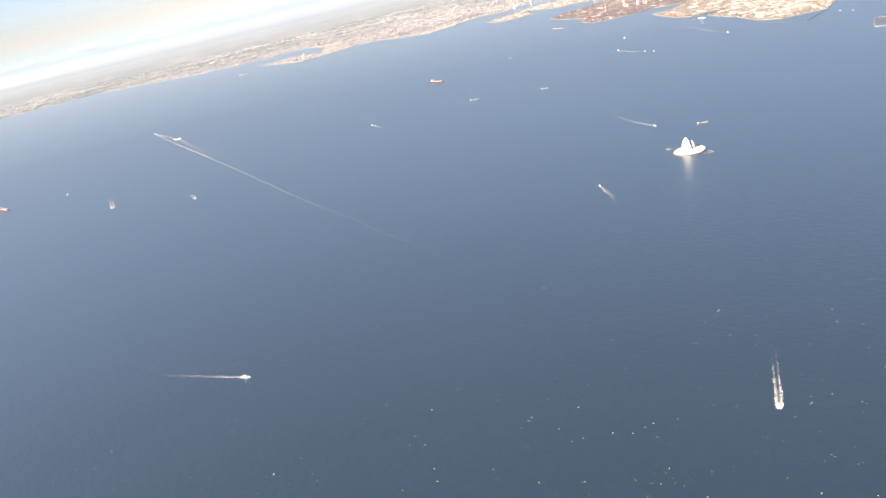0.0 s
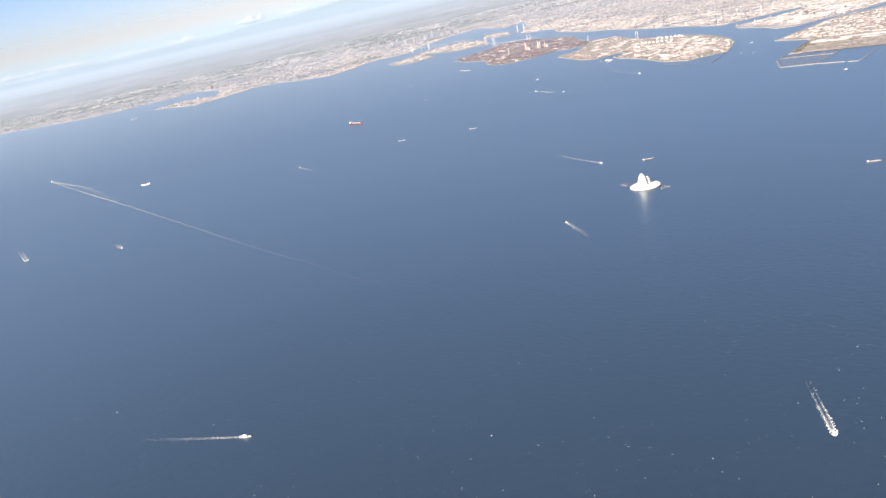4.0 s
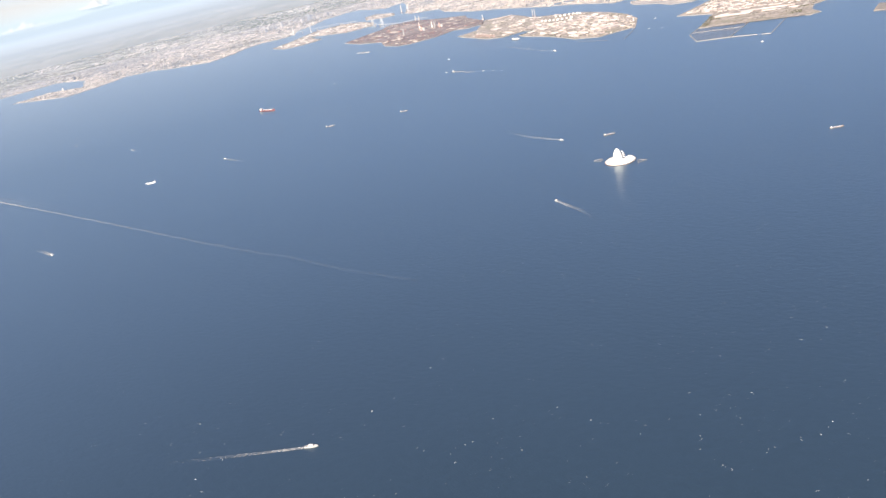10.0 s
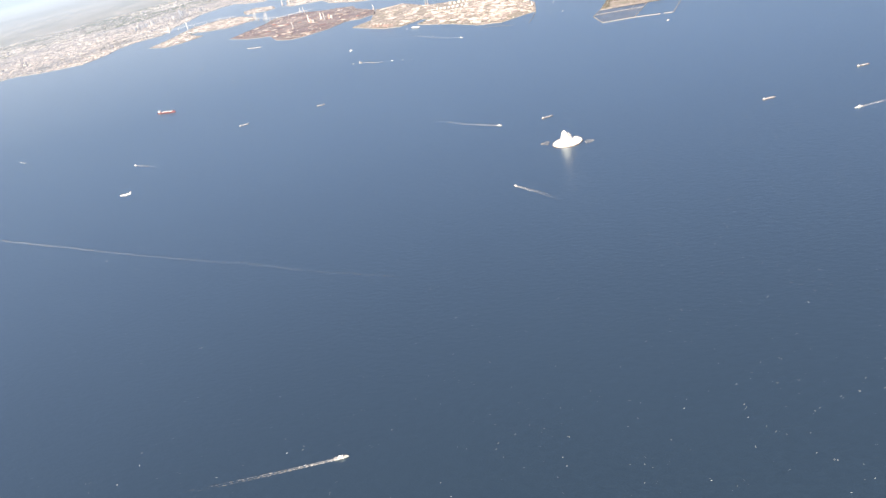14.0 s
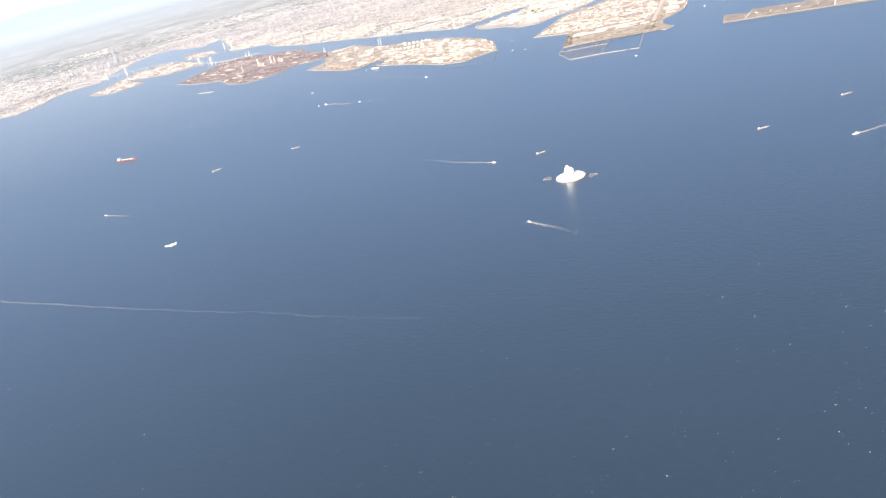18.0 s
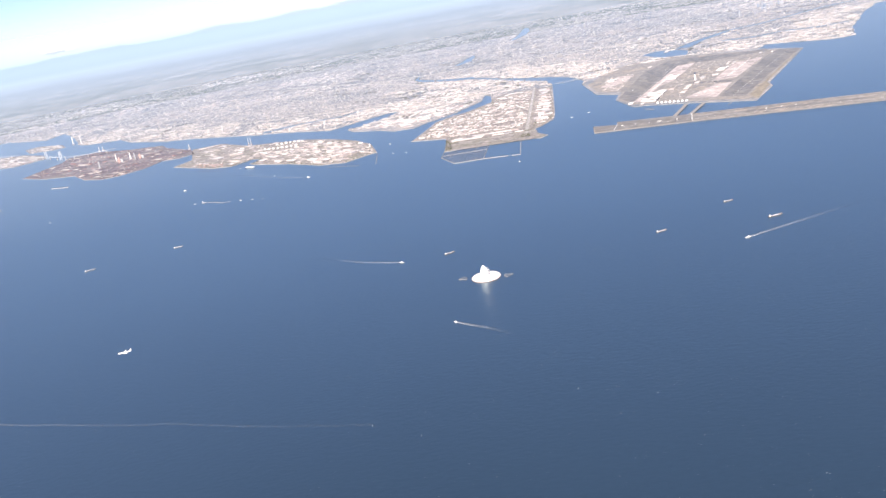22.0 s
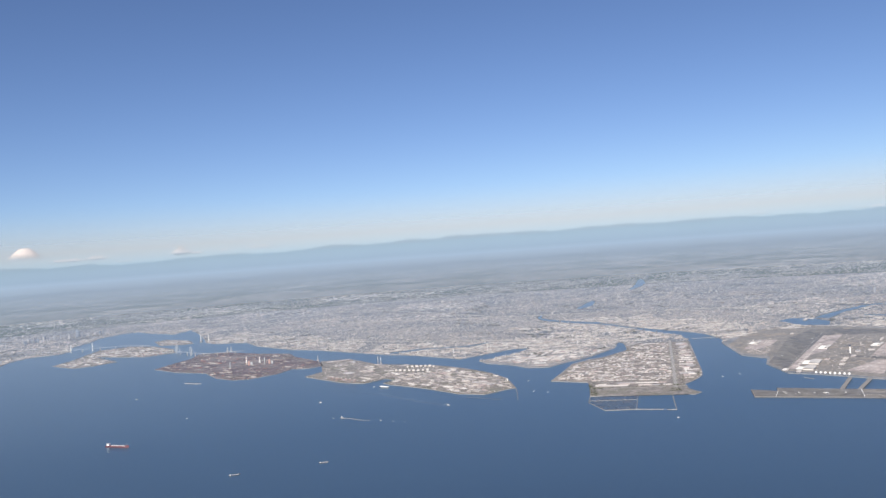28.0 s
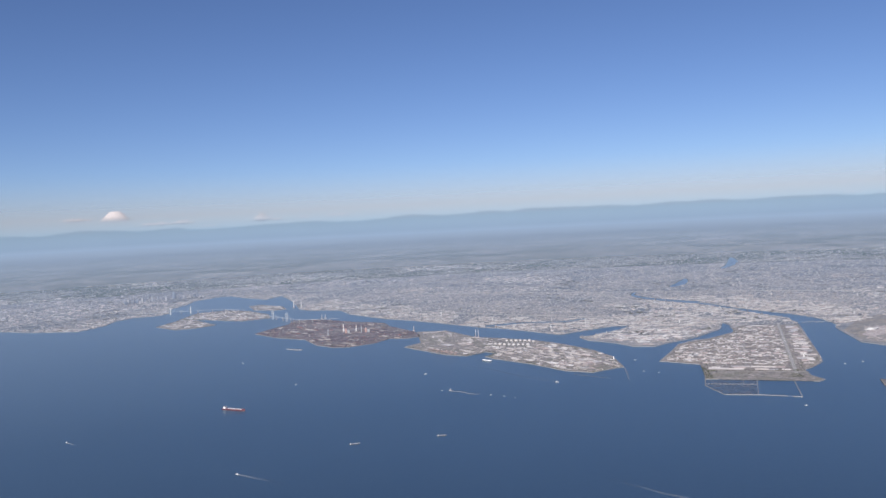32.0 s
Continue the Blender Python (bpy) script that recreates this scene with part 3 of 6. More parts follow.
# ---- haze ----
def haze_air(name, colour, share, above=None):
    """A half-clear sheet painted as hazy air, which scatters daylight on both sides; share(nodes, links, coordinates)
    gives how much of it stands in the way; above: its colours at heights farther up.
    """
    m = bpy.data.materials.new(name)
    m.use_nodes = True
    n, l = m.node_tree.nodes, m.node_tree.links
    tc, clear, near, far, drops, mix = (n.new(k) for k in ("ShaderNodeTexCoord", "ShaderNodeBsdfTransparent", "ShaderNodeBsdfDiffuse", "ShaderNodeBsdfTranslucent", "ShaderNodeMixShader", "ShaderNodeMixShader"))
    for k in (near, far):
        k.inputs["Color"].default_value = (*colour, 1)
    if above:
        sep, rise, blend = n.new("ShaderNodeSeparateXYZ"), n.new("ShaderNodeMath"), n.new("ShaderNodeValToRGB")
        rise.operation = 'MULTIPLY'
        rise.inputs[1].default_value = 1 / 430
        l.new(tc.outputs["Object"], sep.inputs[0])
        l.new(sep.outputs[2], rise.inputs[0])
        l.new(rise.outputs[0], blend.inputs[0])
        stops = blend.color_ramp.elements
        for _ in above[1:]:
            stops.new(0.5)
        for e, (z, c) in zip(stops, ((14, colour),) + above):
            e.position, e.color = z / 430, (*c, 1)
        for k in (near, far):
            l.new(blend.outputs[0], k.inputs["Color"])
    drops.inputs[0].default_value = 0.3
    l.new(near.outputs[0], drops.inputs[1])
    l.new(far.outputs[0], drops.inputs[2])
    l.new(share(n, l, tc.outputs["Object"]), mix.inputs[0])
    l.new(clear.outputs[0], mix.inputs[1])
    l.new(drops.outputs[0], mix.inputs[2])
    l.new(mix.outputs[0], n["Material Output"].inputs["Surface"])
    n.remove(n["Principled BSDF"])
    return m


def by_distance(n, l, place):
    """The painted haze thickens with the distance from the middle of the bay."""
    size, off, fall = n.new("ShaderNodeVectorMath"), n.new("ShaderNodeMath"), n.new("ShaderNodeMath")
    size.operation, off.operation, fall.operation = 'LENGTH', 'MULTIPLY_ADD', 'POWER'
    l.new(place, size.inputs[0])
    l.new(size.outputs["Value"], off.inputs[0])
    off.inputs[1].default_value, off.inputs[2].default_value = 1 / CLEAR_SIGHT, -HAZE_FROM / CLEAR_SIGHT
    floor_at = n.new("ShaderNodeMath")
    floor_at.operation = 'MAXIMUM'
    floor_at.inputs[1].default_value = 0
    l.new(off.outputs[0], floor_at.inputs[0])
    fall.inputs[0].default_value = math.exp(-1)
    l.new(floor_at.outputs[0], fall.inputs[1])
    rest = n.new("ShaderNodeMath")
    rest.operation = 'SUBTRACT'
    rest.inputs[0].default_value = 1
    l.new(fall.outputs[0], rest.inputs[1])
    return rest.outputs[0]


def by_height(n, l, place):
    """The painted haze bank before the mountains thins out upwards."""
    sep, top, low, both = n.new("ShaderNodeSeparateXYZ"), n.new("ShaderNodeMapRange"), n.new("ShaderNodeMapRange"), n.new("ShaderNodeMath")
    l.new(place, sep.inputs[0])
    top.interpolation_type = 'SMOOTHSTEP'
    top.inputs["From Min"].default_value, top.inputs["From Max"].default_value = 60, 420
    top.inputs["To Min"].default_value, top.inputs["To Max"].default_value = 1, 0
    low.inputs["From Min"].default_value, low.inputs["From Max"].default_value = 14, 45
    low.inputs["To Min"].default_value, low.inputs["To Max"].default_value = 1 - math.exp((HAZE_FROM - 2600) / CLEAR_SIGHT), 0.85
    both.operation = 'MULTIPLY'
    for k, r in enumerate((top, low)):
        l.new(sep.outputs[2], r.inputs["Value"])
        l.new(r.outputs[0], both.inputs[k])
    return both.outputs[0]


# haze is painted on a flat sheet whose opacity grows with distance
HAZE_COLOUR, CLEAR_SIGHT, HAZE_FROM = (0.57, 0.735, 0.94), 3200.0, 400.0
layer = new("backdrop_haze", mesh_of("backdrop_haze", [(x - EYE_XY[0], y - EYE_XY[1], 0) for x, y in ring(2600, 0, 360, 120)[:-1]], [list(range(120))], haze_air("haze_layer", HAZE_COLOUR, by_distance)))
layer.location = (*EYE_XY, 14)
tagged(layer, "thin pale blue sheet standing in for haze over the distant plain", kind="structure")
# added sloping sheet, haze painted by height: blue at the ridge, grey above
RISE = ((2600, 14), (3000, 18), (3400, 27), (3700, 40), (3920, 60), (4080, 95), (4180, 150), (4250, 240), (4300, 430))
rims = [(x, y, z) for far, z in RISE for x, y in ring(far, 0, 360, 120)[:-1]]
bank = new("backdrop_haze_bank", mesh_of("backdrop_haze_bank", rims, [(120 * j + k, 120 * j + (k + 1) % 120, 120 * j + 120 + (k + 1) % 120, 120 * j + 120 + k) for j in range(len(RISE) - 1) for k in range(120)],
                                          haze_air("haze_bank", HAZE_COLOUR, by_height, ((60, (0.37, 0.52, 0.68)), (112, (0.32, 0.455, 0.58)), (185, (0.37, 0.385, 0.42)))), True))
tagged(bank, "pale blue to grey sheet standing in for haze before the far mountains", kind="structure")


# ---- mountains and clouds on the horizon ----
def thin(m, solid, z0=None, z1=None):
    """Haze put into the material, as far-off air lets only a part of a thing show: mostly clear, fading with height
    from z0 to z1 where given.
    """
    n, l = m.node_tree.nodes, m.node_tree.links
    clear, mix = n.new("ShaderNodeBsdfTransparent"), n.new("ShaderNodeMixShader")
    mix.inputs[0].default_value = solid
    if z0 is not None:
        tc, sep, rng_z = n.new("ShaderNodeTexCoord"), n.new("ShaderNodeSeparateXYZ"), n.new("ShaderNodeMapRange")
        l.new(tc.outputs["Object"], sep.inputs[0])
        l.new(sep.outputs[2], rng_z.inputs["Value"])
        rng_z.inputs["From Min"].default_value, rng_z.inputs["From Max"].default_value = z0, z1
        rng_z.inputs["To Max"].default_value = solid
        l.new(rng_z.outputs[0], mix.inputs[0])
    l.new(clear.outputs[0], mix.inputs[1])
    l.new(bsdf_of(m).outputs[0], mix.inputs[2])
    l.new(mix.outputs[0], n["Material Output"].inputs["Surface"])
    return m


RIDGE = material("wooded_mountains", (0.17, 0.2, 0.21), 1.0, vary=0.3, scale=0.02, spec=0.0)
SNOW = thin(material("far_snow", (0.84, 0.74, 0.68), 0.9, vary=0.06, scale=0.02, spec=0.1), 1.0, 172, 200)
CLOUD = thin(material("cloud_top", (0.72, 0.68, 0.66), 1.0, vary=0.05, scale=0.02, spec=0.0), 0.75)


def ridge(name, dist, a0, a1, height, mat, seed, n=260):
    v, f = [], []
    for k in range(n + 1):
        a = a0 + (a1 - a0) * k / n
        h = height(a) * (1 + 0.14 * noise.fractal((a * 0.3, seed, 0), 1.0, 2.0, 5))
        x, y = -math.sin(radians(a)), math.cos(radians(a))
        for d, z in ((dist - 90, 0), (dist, max(h, 4)), (dist + 60, 0)):
            v.append((EYE_XY[0] + x * d, EYE_XY[1] + y * d, z))
        if k:
            i = 3 * k
            f += [(i - 3, i, i + 1, i - 2), (i - 2, i + 1, i + 2, i - 1)]
    return tagged(new(name, mesh_of(name, v, f, mat, True)), kind="structure")


tagged(ridge("backdrop_ridge", 4400, -62, 100, lambda a: 122 - 50 / (1 + math.exp((48 - a) / 4)) + 10 * math.exp(-((a - 2) / 12) ** 2), RIDGE, 2.3), "blue hazy mountain ridge along the horizon")


def lathe(profile, n=32, squash=1.0):
    v, f = [], []
    for r, z in profile:
        for k in range(n):
            a = 2 * math.pi * k / n
            v.append((r * math.cos(a), r * math.sin(a) * squash, z))
    for i in range(len(profile) - 1):
        for k in range(n):
            f.append((i * n + k, i * n + (k + 1) % n, (i + 1) * n + (k + 1) % n, (i + 1) * n + k))
    if profile[-1][0] > 0:
        f.append([(len(profile) - 1) * n + k for k in range(n)])
    return v, f


def at_bearing(a, dist, z=0.0):
    return pose(EYE_XY[0] - dist * math.sin(radians(a)), EYE_XY[1] + dist * math.cos(radians(a)), z)


peak = holder("snow_mountain", at_bearing(34.58, 4690), "lone snow-capped cone mountain above the haze", "mountain")
part("snow_cap", mesh_of("snow_cap", *lathe([(86, 172), (74, 184), (57, 200), (43, 214), (31, 224), (21, 229), (9, 229.5), (0.1, 228)]), SNOW, True), peak, "cream-white snow cap")


def cloud(bearing, z, width, tall, seed):
    """A low far cloud: a row of rounded puffs on a flat foot."""
    bm = bmesh.new()
    bmesh.ops.create_icosphere(bm, subdivisions=4, radius=0.5)
    for v in bm.verts:
        u = v.co.x
        puff = 0.2 + 1.7 * abs(noise.noise((u * 7 + seed * 3.7, seed, 0))) + 0.55 * noise.fractal(v.co * 9 + Vector((seed, 0, 0)), 1.0, 2.0, 4)
        v.co = Vector((u * width * 1.5 * (1 + 0.25 * noise.noise((v.co.z * 6, seed, 2))), v.co.y * tall * 1.5, (v.co.z if v.co.z > 0 else v.co.z * 0.35) * 2 * tall * puff))
    me = bpy.data.meshes.new("cloud")
    bm.to_mesh(me)
    bm.free()
    me.materials.append(CLOUD)
    me.polygons.foreach_set("use_smooth", [True] * len(me.polygons))
    ob = new("cloud", me)
    ob.matrix_basis = at_bearing(bearing, 4600, z) @ pose(0, 0, 0, 0, 0, bearing)
    return tagged(ob, "small cream-white cloud low over the far mountains", "cloud", "clouds on the horizon")


for k, (a, z, w, h) in enumerate(((36.2, 186, 95, 14), (31.4, 148, 110, 18), (29.8, 152, 80, 20), (28.2, 128, 60, 10), (24.6, 152, 75, 30), (23.7, 146, 50, 16), (21.8, 152, 40, 9), (19.4, 156, 90, 10), (35.0, 122, 70, 9),
                              (70, 82, 180, 24), (66, 90, 190, 26), (62.5, 92, 170, 24), (59.2, 90, 170, 24), (55.5, 86, 150, 22), (51.9, 92, 150, 26), (47.6, 118, 120, 34), (44.5, 118, 110, 24), (-20.3, 128, 120, 14), (-13.8, 138, 70, 9))):
    cloud(a + (0.65 if 0 < a < 40 else 0), z, w, h, k + 1)

def box(name, x, y, z, sx, sy, sz, mat):
    return boxes_mesh(name, np.array([[x, y]], float), np.array([[sx, sy, sz]], float), np.zeros(1), mat, z)


# ---- wind tower island ----
RUBBER = material("dark_fender", (0.12, 0.07, 0.06), 0.8, vary=0.3)
tower = holder("wind_tower_island", pose(0, 0, 0), "white round island with two sail-shaped ventilation towers", "island")
part("fender_ring", mesh_of("fender_ring", *lathe([(4.9, -0.5), (4.98, 0.0), (4.98, 0.16), (4.8, 0.17)], 72), RUBBER), tower, "dark fender ring at the waterline")
part("base", mesh_of("base", *lathe([(4.86, 0.1), (4.86, 0.3), (4.7, 0.34), (4.2, 0.52), (4.1, 0.46), (3.4, 0.5), (0.05, 0.52)], 72), WHITE), tower)
part("parapet", mesh_of("parapet", *lathe([(4.74, 0.3), (4.74, 0.42), (4.66, 0.42), (4.66, 0.3)], 72), QUAY), tower)


def sail(profile, bands, n=36, squash=0.62):
    """A sail-shaped tower of an oval plan that narrows to a rounded top; bands of the height, each a mesh."""
    out = []
    for z0, z1 in bands:
        rows = []
        for k in range(7):
            z = z0 + (z1 - z0) * k / 6
            rows.append((max(0.02, float(np.interp(z, [p[1] for p in profile], [p[0] for p in profile]))), z))
        out.append(mesh_of("band", *lathe(rows, n, squash), WHITE, True))
    return out


BIG = [(1.62, 0.4), (1.5, 0.85), (1.4, 1.5), (1.28, 2.25), (1.1, 3.0), (0.86, 3.65), (0.6, 4.12), (0.38, 4.4), (0.18, 4.55), (0.02, 4.6)]
SMALL = [(0.95, 0.4), (0.92, 0.95), (0.84, 1.6), (0.68, 2.2), (0.44, 2.6), (0.24, 2.8), (0.02, 2.9)]
big = part("large_tower", sail(BIG, ((0.4, 4.6),))[0], tower, m=pose(-0.5, -0.75, 0, 0, 0, 25))
small = part("small_tower", sail(SMALL, ((0.4, 2.9),))[0], tower, "smaller tower with dark horizontal stripes", m=pose(0.5, 0.95, 0, 0, 0, 25) @ Matrix.Diagonal((1.12, 1.12, 1.08, 1)))
WIDE = [(r + 0.02, z) for r, z in SMALL]
for z in (0.65, 1.2, 1.75, 2.3):
    me = sail(WIDE, ((z, z + 0.29),))[0]
    me.materials.clear()
    me.materials.append(DARKBLUE)
    part("stripe", me, small, "dark blue stripe")
part("helipad", mesh_of("helipad", *lathe([(0.9, 0.5), (0.9, 0.56), (0.02, 0.57)], 32), WHITE), tower, m=pose(2.4, -1.2, 0))
part("service_building", box("service_building", 0, 0, 0.48, 0.9, 0.5, 0.3, WHITE), tower, m=pose(1.6, 1.6, 0, 0, 0, 30))


def strut(name, a, b, w, h, mat, parent):
    """A straight beam between two points in plan, at the height of a."""
    d = Vector((b[0] - a[0], b[1] - a[1]))
    c = ((a[0] + b[0]) / 2, (a[1] + b[1]) / 2)
    return part(name, boxes_mesh(name, np.array([[0.0, 0.0]]), np.array([[d.length + w, w, h]]), np.zeros(1), mat, 0.0), parent, m=pose(c[0], c[1], a[2], 0, 0, math.degrees(math.atan2(d.y, d.x))))


for side, cx, cy in ((-1, -7.6, 1.7), (1, 7.2, -1.8)):
    guard = holder("ship_guard_frame", pose(cx, cy, 0, 0, 0, 8), "thin pale steel frame on piles guarding the island", "guard frame", "guard frames beside the island")
    pts = [(1.6 * side, 0.1), (-0.6 * side, 1.35), (-1.15 * side, 0.1), (-0.7 * side, -1.35), (1.6 * side, 0.1)]
    for p, q in zip(pts, pts[1:]):
        strut("beam", (*p, 0.16), (*q, 0.16), 0.1, 0.08, QUAY, guard)
    for p in pts[:4]:
        part("pile", mesh_of("pile", *lathe([(0.07, -0.5), (0.07, 0.28), (0.02, 0.29)], 8), QUAY), guard, m=pose(p[0], p[1], 0))

# ---- ships ----
def hull_mesh(name, length, beam, depth, mat, bow=0.22):
    """A ship's hull along +x, with a pointed bow, a rounded stern and sides that flare."""
    v, f = [], []
    st = [(-0.5, 0.75), (-0.46, 0.95), (-0.2, 1.0), (0.5 - bow, 1.0), (0.5 - bow * 0.45, 0.68), (0.5 - bow * 0.12, 0.25), (0.5, 0.02)]
    for s, w in st:
        x, y = s * length, w * beam / 2
        sheer = depth * (1 + 0.35 * max(0, s - 0.25) * 2 + 0.15 * max(0, -s - 0.4))
        v += [(x, -y * 0.8, -0.15 * depth), (x, -y, sheer), (x, y, sheer), (x, y * 0.8, -0.15 * depth)]
    for k in range(len(st) - 1):
        a, b = 4 * k, 4 * k + 4
        f += [(a, b, b + 1, a + 1), (a + 1, b + 1, b + 2, a + 2), (a + 2, b + 2, b + 3, a + 3)]
    f += [(0, 1, 2, 3), (4 * len(st) - 4, 4 * len(st) - 1, 4 * len(st) - 2, 4 * len(st) - 3)]
    return mesh_of(name, v, f, mat)


# white paint dulled to grey: far-off haze put into the hull colour
SHIP_WHITE = material("haze_dulled_white_hull", (0.5, 0.5, 0.49), 0.55, vary=0.15, scale=2.0)
HULL = material("dark_hull_paint", (0.2, 0.15, 0.15), 0.55, random_by='object', vary=0.15, colours=((0.19, 0.11, 0.11), (0.12, 0.13, 0.16), (0.24, 0.2, 0.19), (0.13, 0.12, 0.12)))
HATCH = material("hatch_covers", (0.42, 0.38, 0.36), 0.7, random_by='object', vary=0.15, colours=((0.56, 0.55, 0.56), (0.42, 0.39, 0.4), (0.5, 0.5, 0.53), (0.6, 0.59, 0.59)))


def ship(x, y, turn, length, label, hull=HULL, deck=STEEL, group="ships on the bay", beam=None, hatches=4):
    """A coaster: flared hull, raised forecastle, hatch covers between coamings, a bridge with wings over the stern, funnel and mast."""
    s = holder("ship", pose(x, y, 0, 0, 0, turn), label, "ship", group)
    beam, d = beam or length * 0.145, length * 0.045
    part("hull", hull_mesh("hull", length, beam, d, hull), s)
    part("deck", box("deck", 0.0, 0, d * 0.98, length * 0.7, beam * 0.86, d * 0.12, deck), s)
    part("forecastle", hull_mesh("forecastle", length * 0.17, beam * 0.6, d * 0.5, hull, 0.5), s, m=pose(0.41 * length, 0, d * 1.1))
    for k in range(hatches):
        part("hatch_cover", box("hatch_cover", 0, 0, 0, length * 0.56 / hatches, beam * 0.62, d * 0.35, HATCH), s, m=pose((-0.24 + 0.62 * (k + 0.5) / hatches) * length, 0, d * 1.08))
    house = part("bridge", box("bridge", -0.39 * length, 0, d, length * 0.085, beam * 0.72, d * 1.3, WHITE), s, "white superstructure")
    part("bridge_wing", box("bridge_wing", -0.365 * length, 0, d * 2.3, length * 0.035, beam * 0.98, d * 0.4, WHITE), house)
    part("funnel", box("funnel", -0.45 * length, 0, d, length * 0.03, beam * 0.25, d * 1.7, STEEL), s)
    part("mast", box("mast", 0.4 * length, 0, d, length * 0.008, length * 0.008, d * 2.2, STEEL), s)
    return s


def boat(x, y, turn, length, label, group, beam=None):
    """A launch: white flared hull, a stepped cabin with dark windows, an open stern."""
    s = holder("boat", pose(x, y, 0, 0, 0, turn), label, "boat", group)
    beam, d = beam or length * 0.26, length * 0.075
    part("hull", hull_mesh("hull", length, beam, d, SHIP_WHITE, 0.36), s)
    cabin = part("cabin", box("cabin", -0.02 * length, 0, d, length * 0.34, beam * 0.62, d * 0.9, WHITE), s)
    part("windscreen", box("windscreen", 0.155 * length, 0, d * 1.3, length * 0.03, beam * 0.56, d * 0.5, DARKBLUE), cabin, "dark cabin windows")
    part("wheelhouse", box("wheelhouse", -0.06 * length, 0, d * 1.9, length * 0.16, beam * 0.46, d * 0.7, WHITE), s)
    part("stern_deck", box("stern_deck", -0.34 * length, 0, d * 0.9, length * 0.24, beam * 0.7, d * 0.15, STEEL), s)
    return s


ship(-270.4, 161.3, -13.5, 15.6, "long red tanker with a white bridge at anchor", REDHULL, material("brown_deck", (0.17, 0.085, 0.095)), beam=1.9, hatches=6)
ship(-354, -98.5, 0, 14.0, "long rust-red cargo ship lying out on the bay", REDHULL, beam=1.9, hatches=6)
for x, y, turn, ln, label in ((-142.4, 112.7, 16, 4.2, "small dark-hulled coaster with pale hatches at anchor"), (-179.3, 97.4, 30, 5.0, "grey low coaster lying at anchor on the bay"), (93.6, 39.7, 13, 4.0, "small white and rust coaster at anchor"),
                              (101.2, 13.9, 13, 5.4, "larger pale coaster at anchor beside a passing boat"), (63, 17.6, 18, 4.1, "small coaster with a reddish hull at anchor"), (-12.2, 32.8, 30, 4.4, "small coaster at anchor near the tower island")):
    ship(x, y, turn, ln, label)


def foam_trail_material():
    """Foam on water: torn along two edges, thinning out towards the trail's end."""
    m = bpy.data.materials.new("foam_trail")
    m.use_nodes = True
    n, l = m.node_tree.nodes, m.node_tree.links
    b = bsdf_of(m)
    b.inputs["Base Color"].default_value, b.inputs["Roughness"].default_value = (0.52, 0.54, 0.55, 1), 0.9
    uv, sep, tc = n.new("ShaderNodeUVMap"), n.new("ShaderNodeSeparateXYZ"), n.new("ShaderNodeTexCoord")
    l.new(uv.outputs[0], sep.inputs[0])

    def math_node(op, a, c):
        x = n.new("ShaderNodeMath")
        x.operation = op
        for k, w in enumerate((a, c)):
            if isinstance(w, (int, float)):
                x.inputs[k].default_value = w
            else:
                l.new(w, x.inputs[k])
        return x.outputs[0]

    t1, t2 = n.new("ShaderNodeTexNoise"), n.new("ShaderNodeTexNoise")
    for t, s in ((t1, 1.8), (t2, 6.5)):
        t.inputs["Scale"].default_value, t.inputs["Detail"].default_value = s, 5
        l.new(tc.outputs["Object"], t.inputs["Vector"])
    across = math_node('ABSOLUTE', math_node('SUBTRACT', math_node('MULTIPLY', sep.outputs[0], 2.0), 1.0), 0.0)
    edge = math_node('SUBTRACT', 1.0, math_node('MULTIPLY', math_node('ABSOLUTE', math_node('SUBTRACT', across, 0.62), 0.0), 2.4))
    torn = math_node('ADD', math_node('MULTIPLY', t1.outputs[0], 1.1), math_node('MULTIPLY', t2.outputs[0], 1.0))
    body = math_node('SUBTRACT', math_node('ADD', math_node('MULTIPLY', edge, 0.26), torn), math_node('ADD', 0.8, math_node('MULTIPLY', sep.outputs[1], 0.62)))
    fac = math_node('MINIMUM', math_node('MAXIMUM', math_node('MULTIPLY', body, 1.3), 0.0), 0.75)
    clear, mix = n.new("ShaderNodeBsdfTransparent"), n.new("ShaderNodeMixShader")
    l.new(fac, mix.inputs[0])
    l.new(clear.outputs[0], mix.inputs[1])
    l.new(b.outputs[0], mix.inputs[2])
    l.new(mix.outputs[0], n["Material Output"].inputs["Surface"])
    return m


TRAIL = foam_trail_material()


